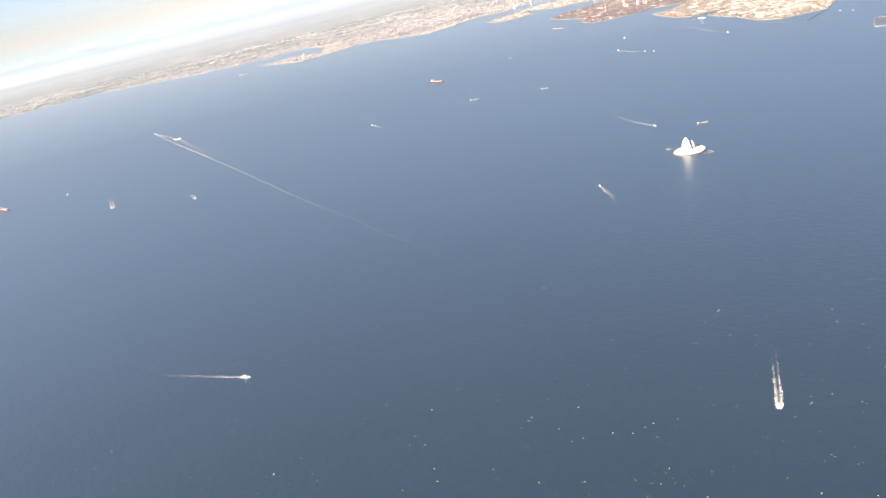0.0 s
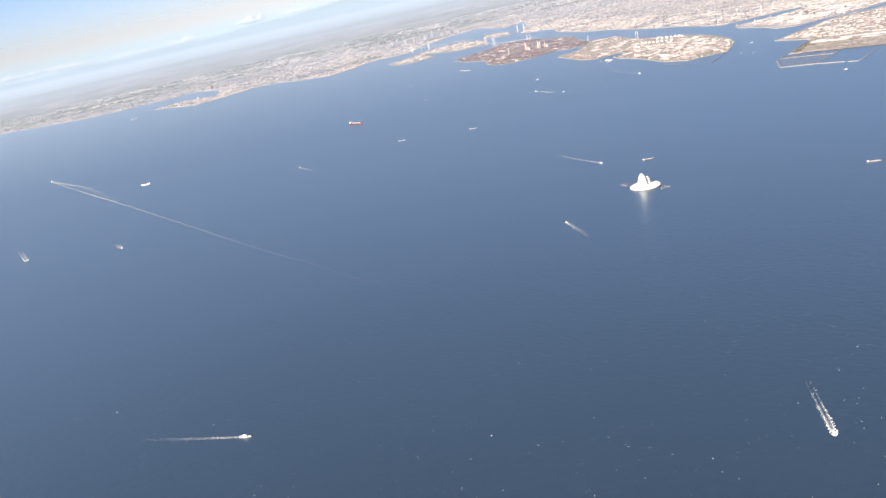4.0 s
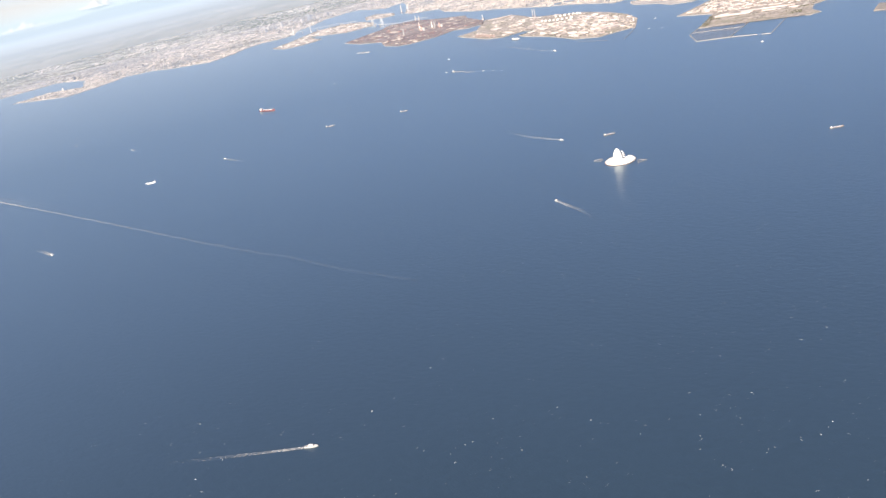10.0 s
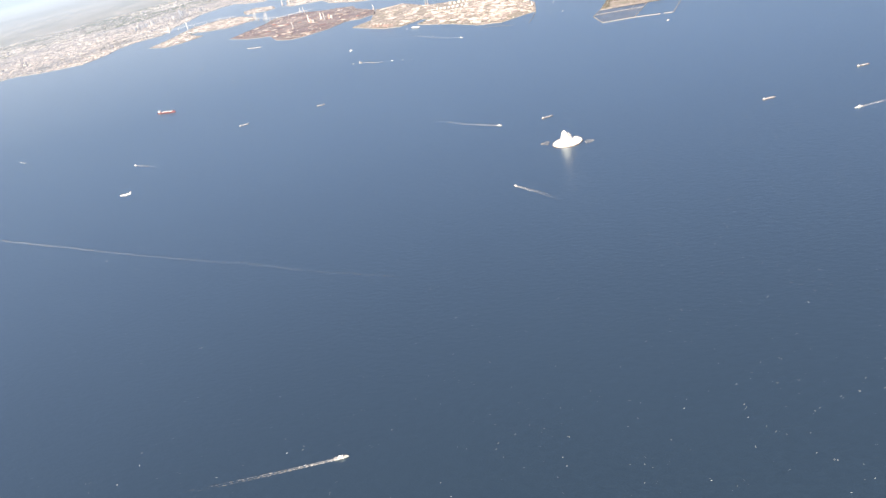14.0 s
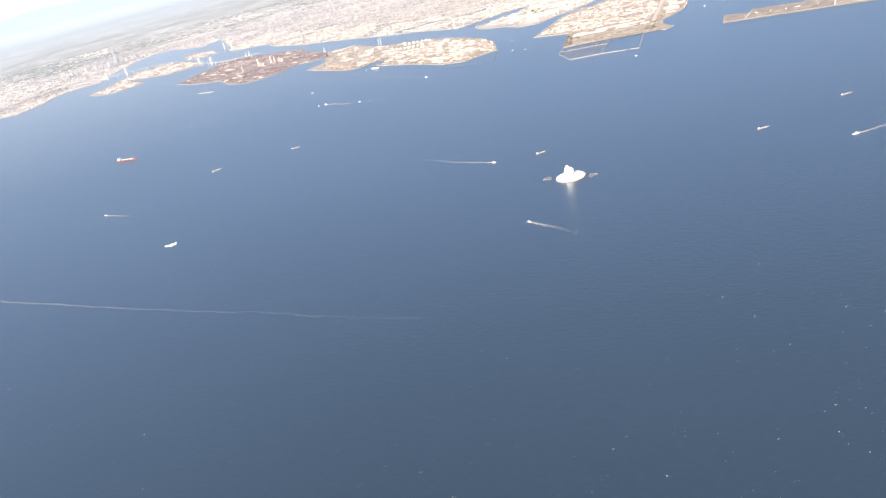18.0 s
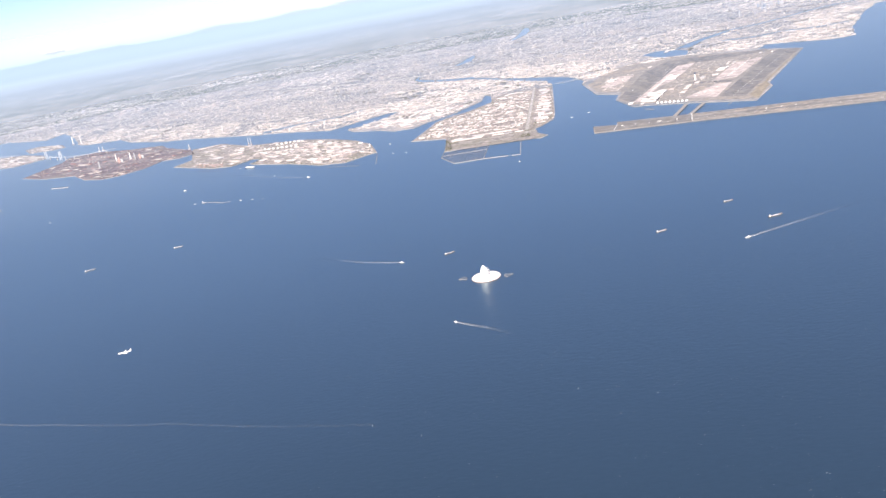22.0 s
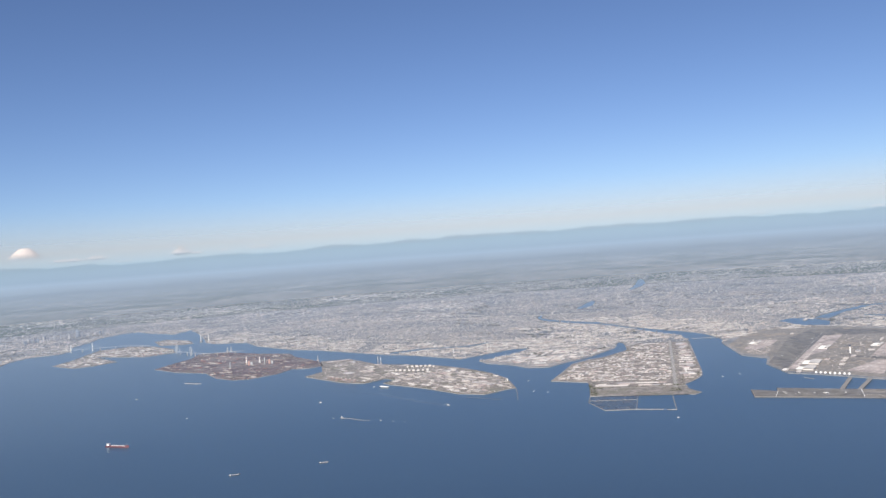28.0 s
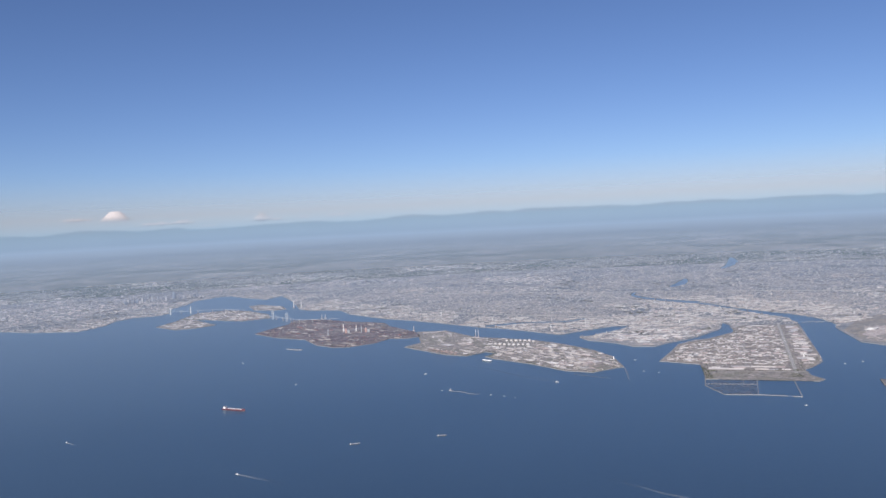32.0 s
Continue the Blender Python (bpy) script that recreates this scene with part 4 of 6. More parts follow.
def wake(name, pts, w0, w1, label, fade=1.0):
    """A foam trail: a rippled band along a line, as wide as w0 at the stern and w1 at its end."""
    v, f, uvs = [], [], []
    legs = [math.dist(a, b) for a, b in zip(pts, pts[1:])]
    total, step = sum(legs), 0
    n = max(12, min(160, int(total * 1.2)))
    cum = np.concatenate([[0], np.cumsum(legs)])
    xs, ys = [p[0] for p in pts], [p[1] for p in pts]
    for k in range(n + 1):
        u = k / n
        x, y = np.interp(u * total, cum, xs), np.interp(u * total, cum, ys)
        x2, y2 = np.interp(min(total, u * total + 0.5), cum, xs), np.interp(min(total, u * total + 0.5), cum, ys)
        x1, y1 = np.interp(max(0, u * total - 0.5), cum, xs), np.interp(max(0, u * total - 0.5), cum, ys)
        d = Vector((x2 - x1, y2 - y1)).normalized()
        w = (w0 + (w1 - w0) * u) * min(1.0, 0.15 + (u * total) / 1.6) + 0.08 * noise.noise((x * 0.9, y * 0.9, 1))
        wob = 0.06 * noise.noise((x * 0.12, y * 0.12, 5)) * min(1, u * 6) * (1 + total * 0.02)
        x, y = x - d.y * wob, y + d.x * wob
        for j in range(5):
            o = (j / 4 - 0.5) * 2 * w
            v.append((x - d.y * o, y + d.x * o, 0.015 + 0.02 * (j in (1, 3))))
        if k:
            for j in range(4):
                a = 5 * (k - 1) + j
                f.append((a, a + 1, a + 6, a + 5))
                uvs += [(j / 4, fade * (k - 1) / n), ((j + 1) / 4, fade * (k - 1) / n), ((j + 1) / 4, fade * k / n), (j / 4, fade * k / n)]
    r = random.Random(int(abs(xs[0]) * 10))
    flecks = 0 if fade < 1 else 130 if pts is BOAT_A else int(min(40, 26 * w0 / 0.4))
    first = len(f)
    for _ in range(flecks):
        u = r.random() ** 1.7 * min(0.45, 9 / total)
        x, y = np.interp(u * total, cum, xs), np.interp(u * total, cum, ys)
        x2, y2 = np.interp(u * total + 0.5, cum, xs), np.interp(u * total + 0.5, cum, ys)
        d = Vector((x2 - x, y2 - y)).normalized()
        o = r.choice((-1, 1)) * (w0 + (w1 - w0) * u) * r.uniform(0.55, 1.45) * min(1, 0.45 + u * total / 1.6)
        cx, cy, sz, i = x - d.y * o, y + d.x * o, r.uniform(0.03, 0.12) * (1 - u), len(v)
        v += [(cx + sz * r.uniform(0.5, 1.3) * math.cos(a), cy + sz * r.uniform(0.5, 1.3) * math.sin(a), 0.02) for a in (0, 1.26, 2.51, 3.77, 5.03)] + [(cx, cy, 0.09)]
        for k in range(5):
            f.append((i + k, i + (k + 1) % 5, i + 5))
            uvs += [(0, 0)] * 3
    me = mesh_of(name, v, f, TRAIL)
    me.materials.append(FOAM)
    for p in list(me.polygons)[first:]:
        p.material_index = 1
    layer = me.uv_layers.new(name="UVMap")
    layer.data.foreach_set("uv", np.array(uvs).ravel())
    return tagged(new(name, me), label, "wake", kind="stuff")


# bow first; length of the boat, half widths of its trail
BOAT_A = ((81.2, -126.7), (78.1, -120.1), (75.2, -114.2), (72.8, -109.3))
BOATS = ((1.5, 0.42, 0.6, BOAT_A), (2.6, 0.26, 0.55, ((-16.5, -155.8), (-28, -160), (-46, -166))), (3.4, 0.6, 2.2, ((-483.5, 57), (-405, 37), (-343, 15), (-289, -2), (-241, -17.5))),
         (2.0, 0.3, 1.0, ((-29.3, 30.6), (-46, 39.5), (-70, 58))), (1.6, 0.3, 0.9, ((-11.5, -33.7), (-2, -42), (7, -51))), (2.4, 0.3, 1.3, ((84.8, -3.5), (102.5, 3.4), (135, 16))), (2.2, 0.35, 1.1, ((-215.5, 52.7), (-188, 41))), (1.6, 0.9, 1.3, ((-248.8, -82.5), (-264.9, -76.1), (-286.3, -67.9))),
         (1.8, 0.6, 0.9, ((-202.2, -64.5), (-210.1, -61.8), (-222, -57.8))), (1.8, 0.3, 0.6, ((-326, 95), (-312, 88))), (1.8, 0.3, 0.6, ((-445.5, 154), (-432, 148))), (2.4, 0.4, 1.2, ((-669.7, 285.1), (-636, 277), (-574, 246))), (2.8, 0.24, 0.7, ((-97.3, 230.6), (-110, 240), (-125.5, 253.6), (-147, 276), (-207.7, 314), (-238, 338))),
         (1.6, 0.4, 0.9, ((-413.7, 127), (-400, 121))), (2.6, 0.35, 0.7, ((-335.7, -70.0), (-325.7, -76.5))))
for ln, w0, w1, pts in BOATS:
    d = Vector((pts[0][0] - pts[1][0], pts[0][1] - pts[1][1])).normalized()
    boat(pts[0][0] - d.x * ln * 0.5, pts[0][1] - d.y * ln * 0.5, math.degrees(math.atan2(d.y, d.x)), ln, "small white vessel under way ahead of its foam trail", "boats under way")
    wake("wake", pts, w0, w1, "white foam wake trailing over blue water")
wake("old_wake", ((-387.6, 25.4), (-275.6, -10), (-192.8, -37.2), (-131.7, -57.5), (-99, -67.5), (-84, -71.4), (-60, -80), (-30, -88.5)), 0.36, 0.38, "thin old foam line left on the water", 0.8)
wake("old_wake", ((-483.5, 57), (-387.6, 25.4), (-300, -2)), 0.45, 0.4, "thin old foam line left on the water", 0.35)


def whitecaps(n):
    """Scattered breaking crests, each two or three small torn humps of foam."""
    r = random.Random(4)
    v, f = [], []
    for _ in range(n):
        cx, cy = r.uniform(-360, 260), -205 + 215 * r.random() ** 1.6
        if r.random() > 0.14 + 0.86 * min(1, max(0, (cx + 100) / 220)) ** 1.5:
            continue
        for _ in range(r.choice((1, 1, 1, 2))):
            x, y = cx + r.gauss(0, 0.3), cy + r.gauss(0, 0.3)
            ln, wd, t = r.uniform(0.04, 0.08) * r.choice((0.6, 0.7, 1, 1.7)), r.uniform(0.022, 0.045), r.gauss(0.5, 0.5)
            i, c, s = len(v), math.cos(t), math.sin(t)
            for k in range(6):
                a = k * math.pi / 3
                g = r.uniform(0.6, 1.2)
                px, py = ln * math.cos(a) * g, wd * math.sin(a) * g
                v.append((x + px * c - py * s, y + px * s + py * c, 0.004))
            v.append((x, y, 0.045))
            f += [(i + k, i + (k + 1) % 6, i + 6) for k in range(6)]
    return tagged(new("whitecaps", mesh_of("whitecaps", v, f, FOAM)), "small white breaking crests scattered over the sea", "foam", kind="stuff")


whitecaps(13000)


# ---- port islands: halls, tanks, stacks ----
HALL_ROOF = material("hall_roofs", (0.666, 0.655, 0.665), 0.6, random_by='object', vary=0.16, colours=((0.67, 0.633, 0.607), (0.456, 0.426, 0.421), (0.576, 0.525, 0.501), (0.782, 0.751, 0.727), (0.386, 0.383, 0.404), (0.547, 0.524, 0.519), (0.454, 0.37, 0.359), (0.636, 0.579, 0.541)))
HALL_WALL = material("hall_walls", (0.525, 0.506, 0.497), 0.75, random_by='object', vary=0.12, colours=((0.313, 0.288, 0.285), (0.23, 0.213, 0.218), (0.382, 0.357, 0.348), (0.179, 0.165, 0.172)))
SHED = material("shore_sheds", (0.712, 0.701, 0.698), 0.75, random_by='island', colours=((0.572, 0.531, 0.503), (0.34, 0.313, 0.314), (0.486, 0.434, 0.412), (0.247, 0.231, 0.241), (0.821, 0.792, 0.77), (0.404, 0.345, 0.329), (0.314, 0.309, 0.324), (0.207, 0.191, 0.205), (0.608, 0.561, 0.527), (0.373, 0.375, 0.371)), vary=0.14)
SHED_LIGHT = material("bright_sheds", (0.755, 0.744, 0.741), 0.75, random_by='island', colours=((0.84, 0.84, 0.813), (0.296, 0.267, 0.27), (0.739, 0.664, 0.621), (0.24, 0.223, 0.235), (0.84, 0.84, 0.84), (0.489, 0.368, 0.351), (0.333, 0.328, 0.344), (0.782, 0.745, 0.722), (0.218, 0.201, 0.21), (0.478, 0.448, 0.444)), vary=0.12)
SHORE_ROOF = material("shore_works_roofs", (0.7, 0.7, 0.68), 0.75, random_by='island', colours=((0.8, 0.77, 0.72), (0.62, 0.58, 0.54), (0.84, 0.82, 0.8), (0.5, 0.46, 0.43), (0.74, 0.7, 0.64), (0.3, 0.29, 0.29), (0.82, 0.8, 0.76), (0.44, 0.34, 0.31), (0.66, 0.65, 0.64), (0.36, 0.37, 0.38)), vary=0.12)
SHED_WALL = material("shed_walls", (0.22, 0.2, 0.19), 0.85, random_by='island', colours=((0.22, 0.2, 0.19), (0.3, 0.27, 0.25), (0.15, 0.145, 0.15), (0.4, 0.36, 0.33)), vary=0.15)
RUSTY = material("rusty_roofs", (0.2, 0.15, 0.13), 0.9, random_by='island', colours=((0.2, 0.15, 0.145), (0.14, 0.115, 0.12), (0.26, 0.19, 0.175), (0.3, 0.25, 0.23), (0.11, 0.095, 0.105), (0.15, 0.12, 0.12), (0.55, 0.5, 0.46), (0.3, 0.12, 0.1)), vary=0.2)
RUSTY_HALL = material("rusty_hall_roofs", (0.2, 0.15, 0.13), 0.85, random_by='object', colours=((0.24, 0.18, 0.17), (0.3, 0.23, 0.21), (0.36, 0.31, 0.29), (0.2, 0.17, 0.17), (0.46, 0.42, 0.39)), vary=0.2)
TANK = material("tank_paint", (0.504, 0.483, 0.466), 0.45, vary=0.07)
BRICKRED = material("red_white_steel", (0.42, 0.27, 0.24), 0.6, vary=0.2)
LEAVES = material("shore_trees", (0.06, 0.075, 0.05), 0.9, random_by='island', colours=((0.055, 0.068, 0.045), (0.075, 0.085, 0.06), (0.1, 0.095, 0.07), (0.05, 0.056, 0.042)), vary=0.2)
ROAD = material("road_asphalt", (0.325, 0.319, 0.312), 0.9, vary=0.2, scale=0.5)


def hall(x, y, turn, w, d, h, style, label, group, roof=None):
    """A shed: walls and a roof of its own, flat with a kerb, gabled, or in teeth, with vents on the ridge."""
    o = holder("warehouse", pose(x, y, LAND, 0, 0, turn), label, "warehouse", group)
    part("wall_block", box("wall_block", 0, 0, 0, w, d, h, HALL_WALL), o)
    e = 0.05
    if style == 0:
        v = [(i * (w / 2 + k), j * (d / 2 + k), h + z) for k, z in ((e, 0), (e, 0.1), (-e, 0.1), (-e, e)) for i, j in ((-1, -1), (1, -1), (1, 1), (-1, 1))]
        f = [(4 * k + i, 4 * k + (i + 1) % 4, 4 * k + 4 + (i + 1) % 4, 4 * k + 4 + i) for k in range(3) for i in range(4)] + [(12, 13, 14, 15)]
        me = mesh_of("roof", v, f, roof or HALL_ROOF)
    else:
        if style == 1:
            r, a, c = min(0.35, d * 0.16), w / 2 + e, d / 2 + e
            v = [(-a, -c, h), (a, -c, h), (a, c, h), (-a, c, h), (-a, 0, h + r), (a, 0, h + r)]
            f = [(0, 1, 5, 4), (2, 3, 4, 5), (0, 4, 3), (1, 2, 5)]
        else:
            n = max(2, int(w / 0.9))
            v, f = [], []
            for k in range(n + 1):
                x0 = -w / 2 - e + (w + 2 * e) * k / n
                for z in (0, 0.2):
                    v += [(x0, -d / 2, h + z), (x0, d / 2, h + z)]
                if k:
                    i = 4 * k - 4
                    f += [(i + 2, i + 4, i + 5, i + 3), (i, i + 2, i + 3, i + 1), (i, i + 4, i + 2), (i + 1, i + 3, i + 5)]
            v, f = v[:-2], f
        me = mesh_of("roof", v, f, roof or HALL_ROOF)
    part("roof", me, o)
    if style == 0 and w * d > 6:
        for k in range(2):
            part("roof_unit", box("roof_unit", 0, 0, 0, 0.35, 0.3, 0.14, STEEL), o, m=pose(w * (k - 0.5) * 0.45, d * 0.18 * (1 - 2 * k), h + e))
    return o


def street_rows(outline, turn, seed, depths, widths, street, skip=0.15, shore=1.0, keep=None, clear=-0.18):
    """Places for sheds in rows along streets inside an outline: (x, y, width, depth)."""
    r = random.Random(seed)
    o = np.array(outline, float)
    c, s = math.cos(radians(turn)), math.sin(radians(turn))
    q = np.c_[o[:, 0] * c + o[:, 1] * s, -o[:, 0] * s + o[:, 1] * c]
    out, v = [], q[:, 1].min() + shore
    while v < q[:, 1].max():
        d = r.uniform(*depths)
        u = q[:, 0].min() + r.uniform(0, widths[1])
        while u < q[:, 0].max():
            w = r.uniform(*widths) * (1.6 if r.random() < 0.12 else 1)
            if r.random() > skip and not any(abs(u + w / 2 - a) < (w + e) / 2 and abs(v + d / 2 - b) < (d + g) / 2 for a, b, e, g in TAKEN):
                dd = d * r.uniform(0.7, 1.0)
                out.append((u + w / 2, v + dd / 2, w, dd))
            u += w + (r.uniform(0.12, 0.4) if r.random() < 0.8 else street * 1.3)
        v += d + (street if r.random() < 0.5 else 0.25)
    a = np.array(out)
    ok = np.ones(len(a), bool)
    for i, j in ((-1, -1), (1, -1), (1, 1), (-1, 1)):
        uu, vv = a[:, 0] + i * (a[:, 2] / 2 + shore), a[:, 1] + j * (a[:, 3] / 2 + shore)
        ok &= inside(np.c_[uu * c - vv * s, uu * s + vv * c], outline)
    a = a[ok]
    gap = np.array([noise.noise((p[0] * 0.11, p[1] * 0.16, seed * 1.7)) > clear for p in a])
    a = a[gap]
    xy = np.c_[a[:, 0] * c - a[:, 1] * s, a[:, 0] * s + a[:, 1] * c]
    if keep is not None:
        k = keep(xy)
        a, xy = a[k], xy[k]
    return np.c_[xy, a[:, 2:]]


def yard(outline, turn, n, depths, widths, label, group, seed, rest, rest_label, street=0.8, skip=0.15, roof=None, rest_mat=None, shore=0.8, clear=-0.18, keep=None):
    """Rows of sheds: the n largest as things of their own, the small rest joined."""
    a = street_rows(outline, turn, seed, depths, widths, street, skip, shore, keep, clear)
    order = np.argsort(-(a[:, 2] * a[:, 3]))
    r = random.Random(seed + 100)
    for k in order[:n]:
        x, y, w, d = a[k]
        hall(x, y, turn, w, d, r.uniform(0.22, 0.5), r.choice((0, 0, 1, 1, 2)), label, group, roof)
    b = a[order[n:]]
    q = np.random.default_rng(seed)
    if len(b):
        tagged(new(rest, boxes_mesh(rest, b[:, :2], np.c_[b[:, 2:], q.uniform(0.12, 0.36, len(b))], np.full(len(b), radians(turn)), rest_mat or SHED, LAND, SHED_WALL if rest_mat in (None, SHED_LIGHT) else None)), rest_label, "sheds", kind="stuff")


TAKEN = []


def tank(x, y, r, h, label="white round storage tank in a row of tanks"):
    o = holder("storage_tank", pose(x, y, LAND), label, "tank", "storage tanks")
    part("shell", mesh_of("shell", *lathe([(r, 0), (r, h)], 20), TANK, True), o)
    part("roof", mesh_of("roof", *lathe([(r * 1.02, h), (r * 0.8, h + r * 0.22), (r * 0.4, h + r * 0.36), (0.02, h + r * 0.4)], 20), TANK, True), o)
    return o


def stack(x, y, h, r, mat=WHITE, label="tall pale power station chimney", banded=False):
    o = holder("chimney", pose(x, y, LAND), label, "chimney", "chimneys along the shore")
    part("shaft", mesh_of("shaft", *lathe([(r, 0), (r * 0.8, h * 0.5), (r * 0.62, h), (r * 0.5, h), (r * 0.5, h - 0.2)], 14), mat, True), o)
    part("plinth", box("plinth", 0, 0, 0, r * 4, r * 3.2, 0.7, HALL_WALL), o)
    if banded:
        for k in (0.6, 0.85):
            part("band", mesh_of("band", *lathe([(r * (1 - 0.4 * k) + 0.02, h * k), (r * (0.96 - 0.4 * k) + 0.02, h * (k + 0.1))], 14), BRICKRED, True), o, "red warning band")
    return o


PORT = "sheds on the port islands"
for k in range(7):
    tank(-149.8 + 3.6 * k, 391.5 - 0.3 * abs(k - 2) ** 1.5 - (k == 6) * 3, 0.95 + 0.2 * (k % 3), 0.85)
for k in range(8):
    tank(-156.6 + 3.7 * k, 376.5 - 2.2 * k + 0.19 * k * k, 0.95 + 0.18 * (k * 2 % 3), 0.85)
for x, y in ((-180.0, 420), (-177.2, 417.5)):
    stack(x, y, 6.2, 0.4, STEEL)
# large white halls on the harbour island's eastern end
for x, y, w, d, h in ((-87.4, 284.4, 4.5, 6, 1.5), (-82.0, 284.2, 4.2, 6, 1.5), (-76.8, 287.5, 4.2, 6, 1.4), (-93.5, 279.5, 5, 3, 0.8), (-105.8, 318, 6, 3, 0.7), (-93.4, 327.5, 7, 3, 0.6), (-83.5, 327, 5, 3, 0.7), (-138.8, 328, 7, 4, 0.9), (-146.6, 322, 5, 4, 0.8),
                      (-193.3, 371, 9, 6, 0.9), (-104.9, 290, 8, 3.5, 0.6), (-122, 301.5, 8, 3, 0.6), (-221, 446, 22, 2.2, 0.6)):
    hall(x, y, -40 if x > -200 else 38, w, d, h, 0, "large pale flat-roofed port hall on the harbour island", PORT)
    a = radians(-40)
    TAKEN.append((math.cos(a) * x + math.sin(a) * y, -math.sin(a) * x + math.cos(a) * y, w, d))
TAKEN.append((math.cos(radians(-40)) * -142 + math.sin(radians(-40)) * 380, -math.sin(radians(-40)) * -142 + math.cos(radians(-40)) * 380, 36, 22))
yard(HARBOUR, -40, 72, (1.0, 2.9), (1.2, 4.8), "pale metal-roofed shed on the harbour island", PORT, 11, "harbour_row_sheds", "rows of small cream and grey sheds on the harbour island", keep=lambda xy: (xy[:, 0] > -162) | (np.sin(xy[:, 0] * 1.7 + xy[:, 1] * 2.3) > 0.25))
TAKEN.clear()
PENINSULA = [(-34, 296), (-11.5, 285), (-13, 262), (44, 262), (52, 272), (60, 288), (63, 305), (71, 378), (77, 440), (40, 455), (27, 430), (25, 414), (5, 386), (-19, 358), (-25, 335)]
tagged(slab("ground_peninsula", [(-36, 295.5), (-11.8, 282.5), (-13.9, 236.3), (44, 228.8), (48.8, 233.4), (44.2, 245), (44.2, 262), (59, 287), (62, 304.5), (70.7, 378.4), (79, 452), (40, 456), (27, 440), (25, 418.4), (5, 389), (-20, 362), (-25.6, 338)], LAND + 0.02, YARD, YARD, LAND - 0.05), "tan reclaimed ground of the industrial peninsula")
WORKS = patchwork("works_ground", ((0.21, 0.196, 0.196), (0.168, 0.161, 0.168), (0.266, 0.245, 0.231), (0.308, 0.273, 0.252)), 2.0, mix_colours=((0.336, 0.308, 0.28), (0.224, 0.21, 0.21)), mix_scale=0.04, mix_at=0.58)
tagged(slab("ground_works", [(-33, 297.5), (-13, 287.3), (-12.8, 262), (39, 256.8), (52, 271.5), (60.5, 290), (63, 305), (71, 378), (78, 450), (40, 455), (27, 430), (24.5, 414), (4.5, 388), (-19.5, 360), (-25, 337)], LAND + 0.03, WORKS, WORKS, LAND - 0.04), "dark works ground between the factory sheds")
yard([(-34, 297), (-13, 287), (-11.3, 281.5), (40.6, 274), (63.5, 448), (40, 455), (27, 430), (25, 414), (5, 386), (-19, 358), (-25, 335)], -8, 70, (1.0, 2.8), (0.7, 2.6), "white and tan factory shed on the industrial peninsula", PORT, 12, "peninsula_row_sheds", "rows of small factory sheds on the peninsula", street=1.1, skip=0.3, clear=-0.3, rest_mat=SHED_LIGHT)
yard([(43, 272), (51, 272), (60, 290), (63, 305), (71, 378), (78, 450), (66.5, 452)], -8, 30, (2.0, 4.5), (2.4, 6.0), "large cream-roofed warehouse beside the river", PORT, 17, "riverside_row_sheds", "rows of cream warehouses beside the river", street=1.2, skip=0.12, clear=-0.5)
yard([(-12.5, 262), (38.5, 256.5), (40.2, 271.5), (-11.6, 279)], -8, 14, (2.6, 4.5), (4.0, 10.0), "long grey-green works hall beside the coast road", PORT, 18, "coast_row_sheds", "long grey works halls beside the coast road", street=1.4, skip=0.2, clear=-0.6)
TAKEN.clear()
for a, b, w in (((38, 252), (65.5, 462), 2.0), ((-11.3, 280.3), (40.5, 272.8), 0.8), ((-12.5, 261), (45, 255), 0.8), ((-16, 338), (48.5, 329), 0.6), ((6, 384), (55.5, 377), 0.6), ((14, 279), (33, 424), 0.6)):
    way = holder("port_road", pose(0, 0, 0), "grey asphalt road across the industrial peninsula", "road", "port roads")
    strut("carriageway", (*a, LAND + 0.02), (*b, LAND + 0.02), w, 0.03, ROAD, way)
    strut("verge", (*a, LAND + 0.015), (*b, LAND + 0.015), w * 1.5, 0.02, YARD, way)
MUD = patchwork("shallow_basin", ((0.055, 0.08, 0.11), (0.06, 0.085, 0.11), (0.05, 0.075, 0.105)), 5.0, rough=0.25, mix_colours=((0.1, 0.1, 0.1), (0.075, 0.09, 0.105)), mix_scale=0.05, mix_at=0.5)
tagged(slab("ground_shallow_basin", [(-14, 235), (-15.6, 219), (-8.2, 196.6), (8.1, 196.2), (13.3, 234.6)], 0.03, MUD, MUD, -0.4), "brownish shallow water in the half-filled basin")
BACK_ISLE = [(-88, 402), (-64, 376), (-50, 360), (-38, 358), (-12, 386), (5, 415), (16, 437), (-40, 440)]
yard(BACK_ISLE, 8, 20, (1.6, 4.2), (1.4, 5.0), "cream-roofed works shed behind the canal", PORT, 13, "canal_row_sheds", "rows of works sheds behind the canal", rest_mat=SHED_LIGHT)
yard(CONTAINER, -38, 20, (1.2, 3.2), (2.0, 8.0), "pale cargo shed on the container island", "sheds on the outer islands", 14, "island_row_sheds", "rows of cargo sheds on the container island", skip=0.3, clear=-0.2, rest_mat=SHED_LIGHT)
yard(STEELWORKS, -35, 26, (1.6, 3.6), (2.0, 8.0), "long rust-stained mill hall of the steelworks", "steelworks halls", 15, "mill_row_sheds", "rows of rusty mill sheds", skip=0.72, clear=0.08, roof=RUSTY_HALL, rest_mat=RUSTY)
yard(INNER_PIER, -35, 12, (1.0, 2.4), (1.5, 5.0), "pale shed on the inner pier", "sheds on the outer islands", 16, "pier_row_sheds", "rows of sheds on the inner pier", skip=0.3)
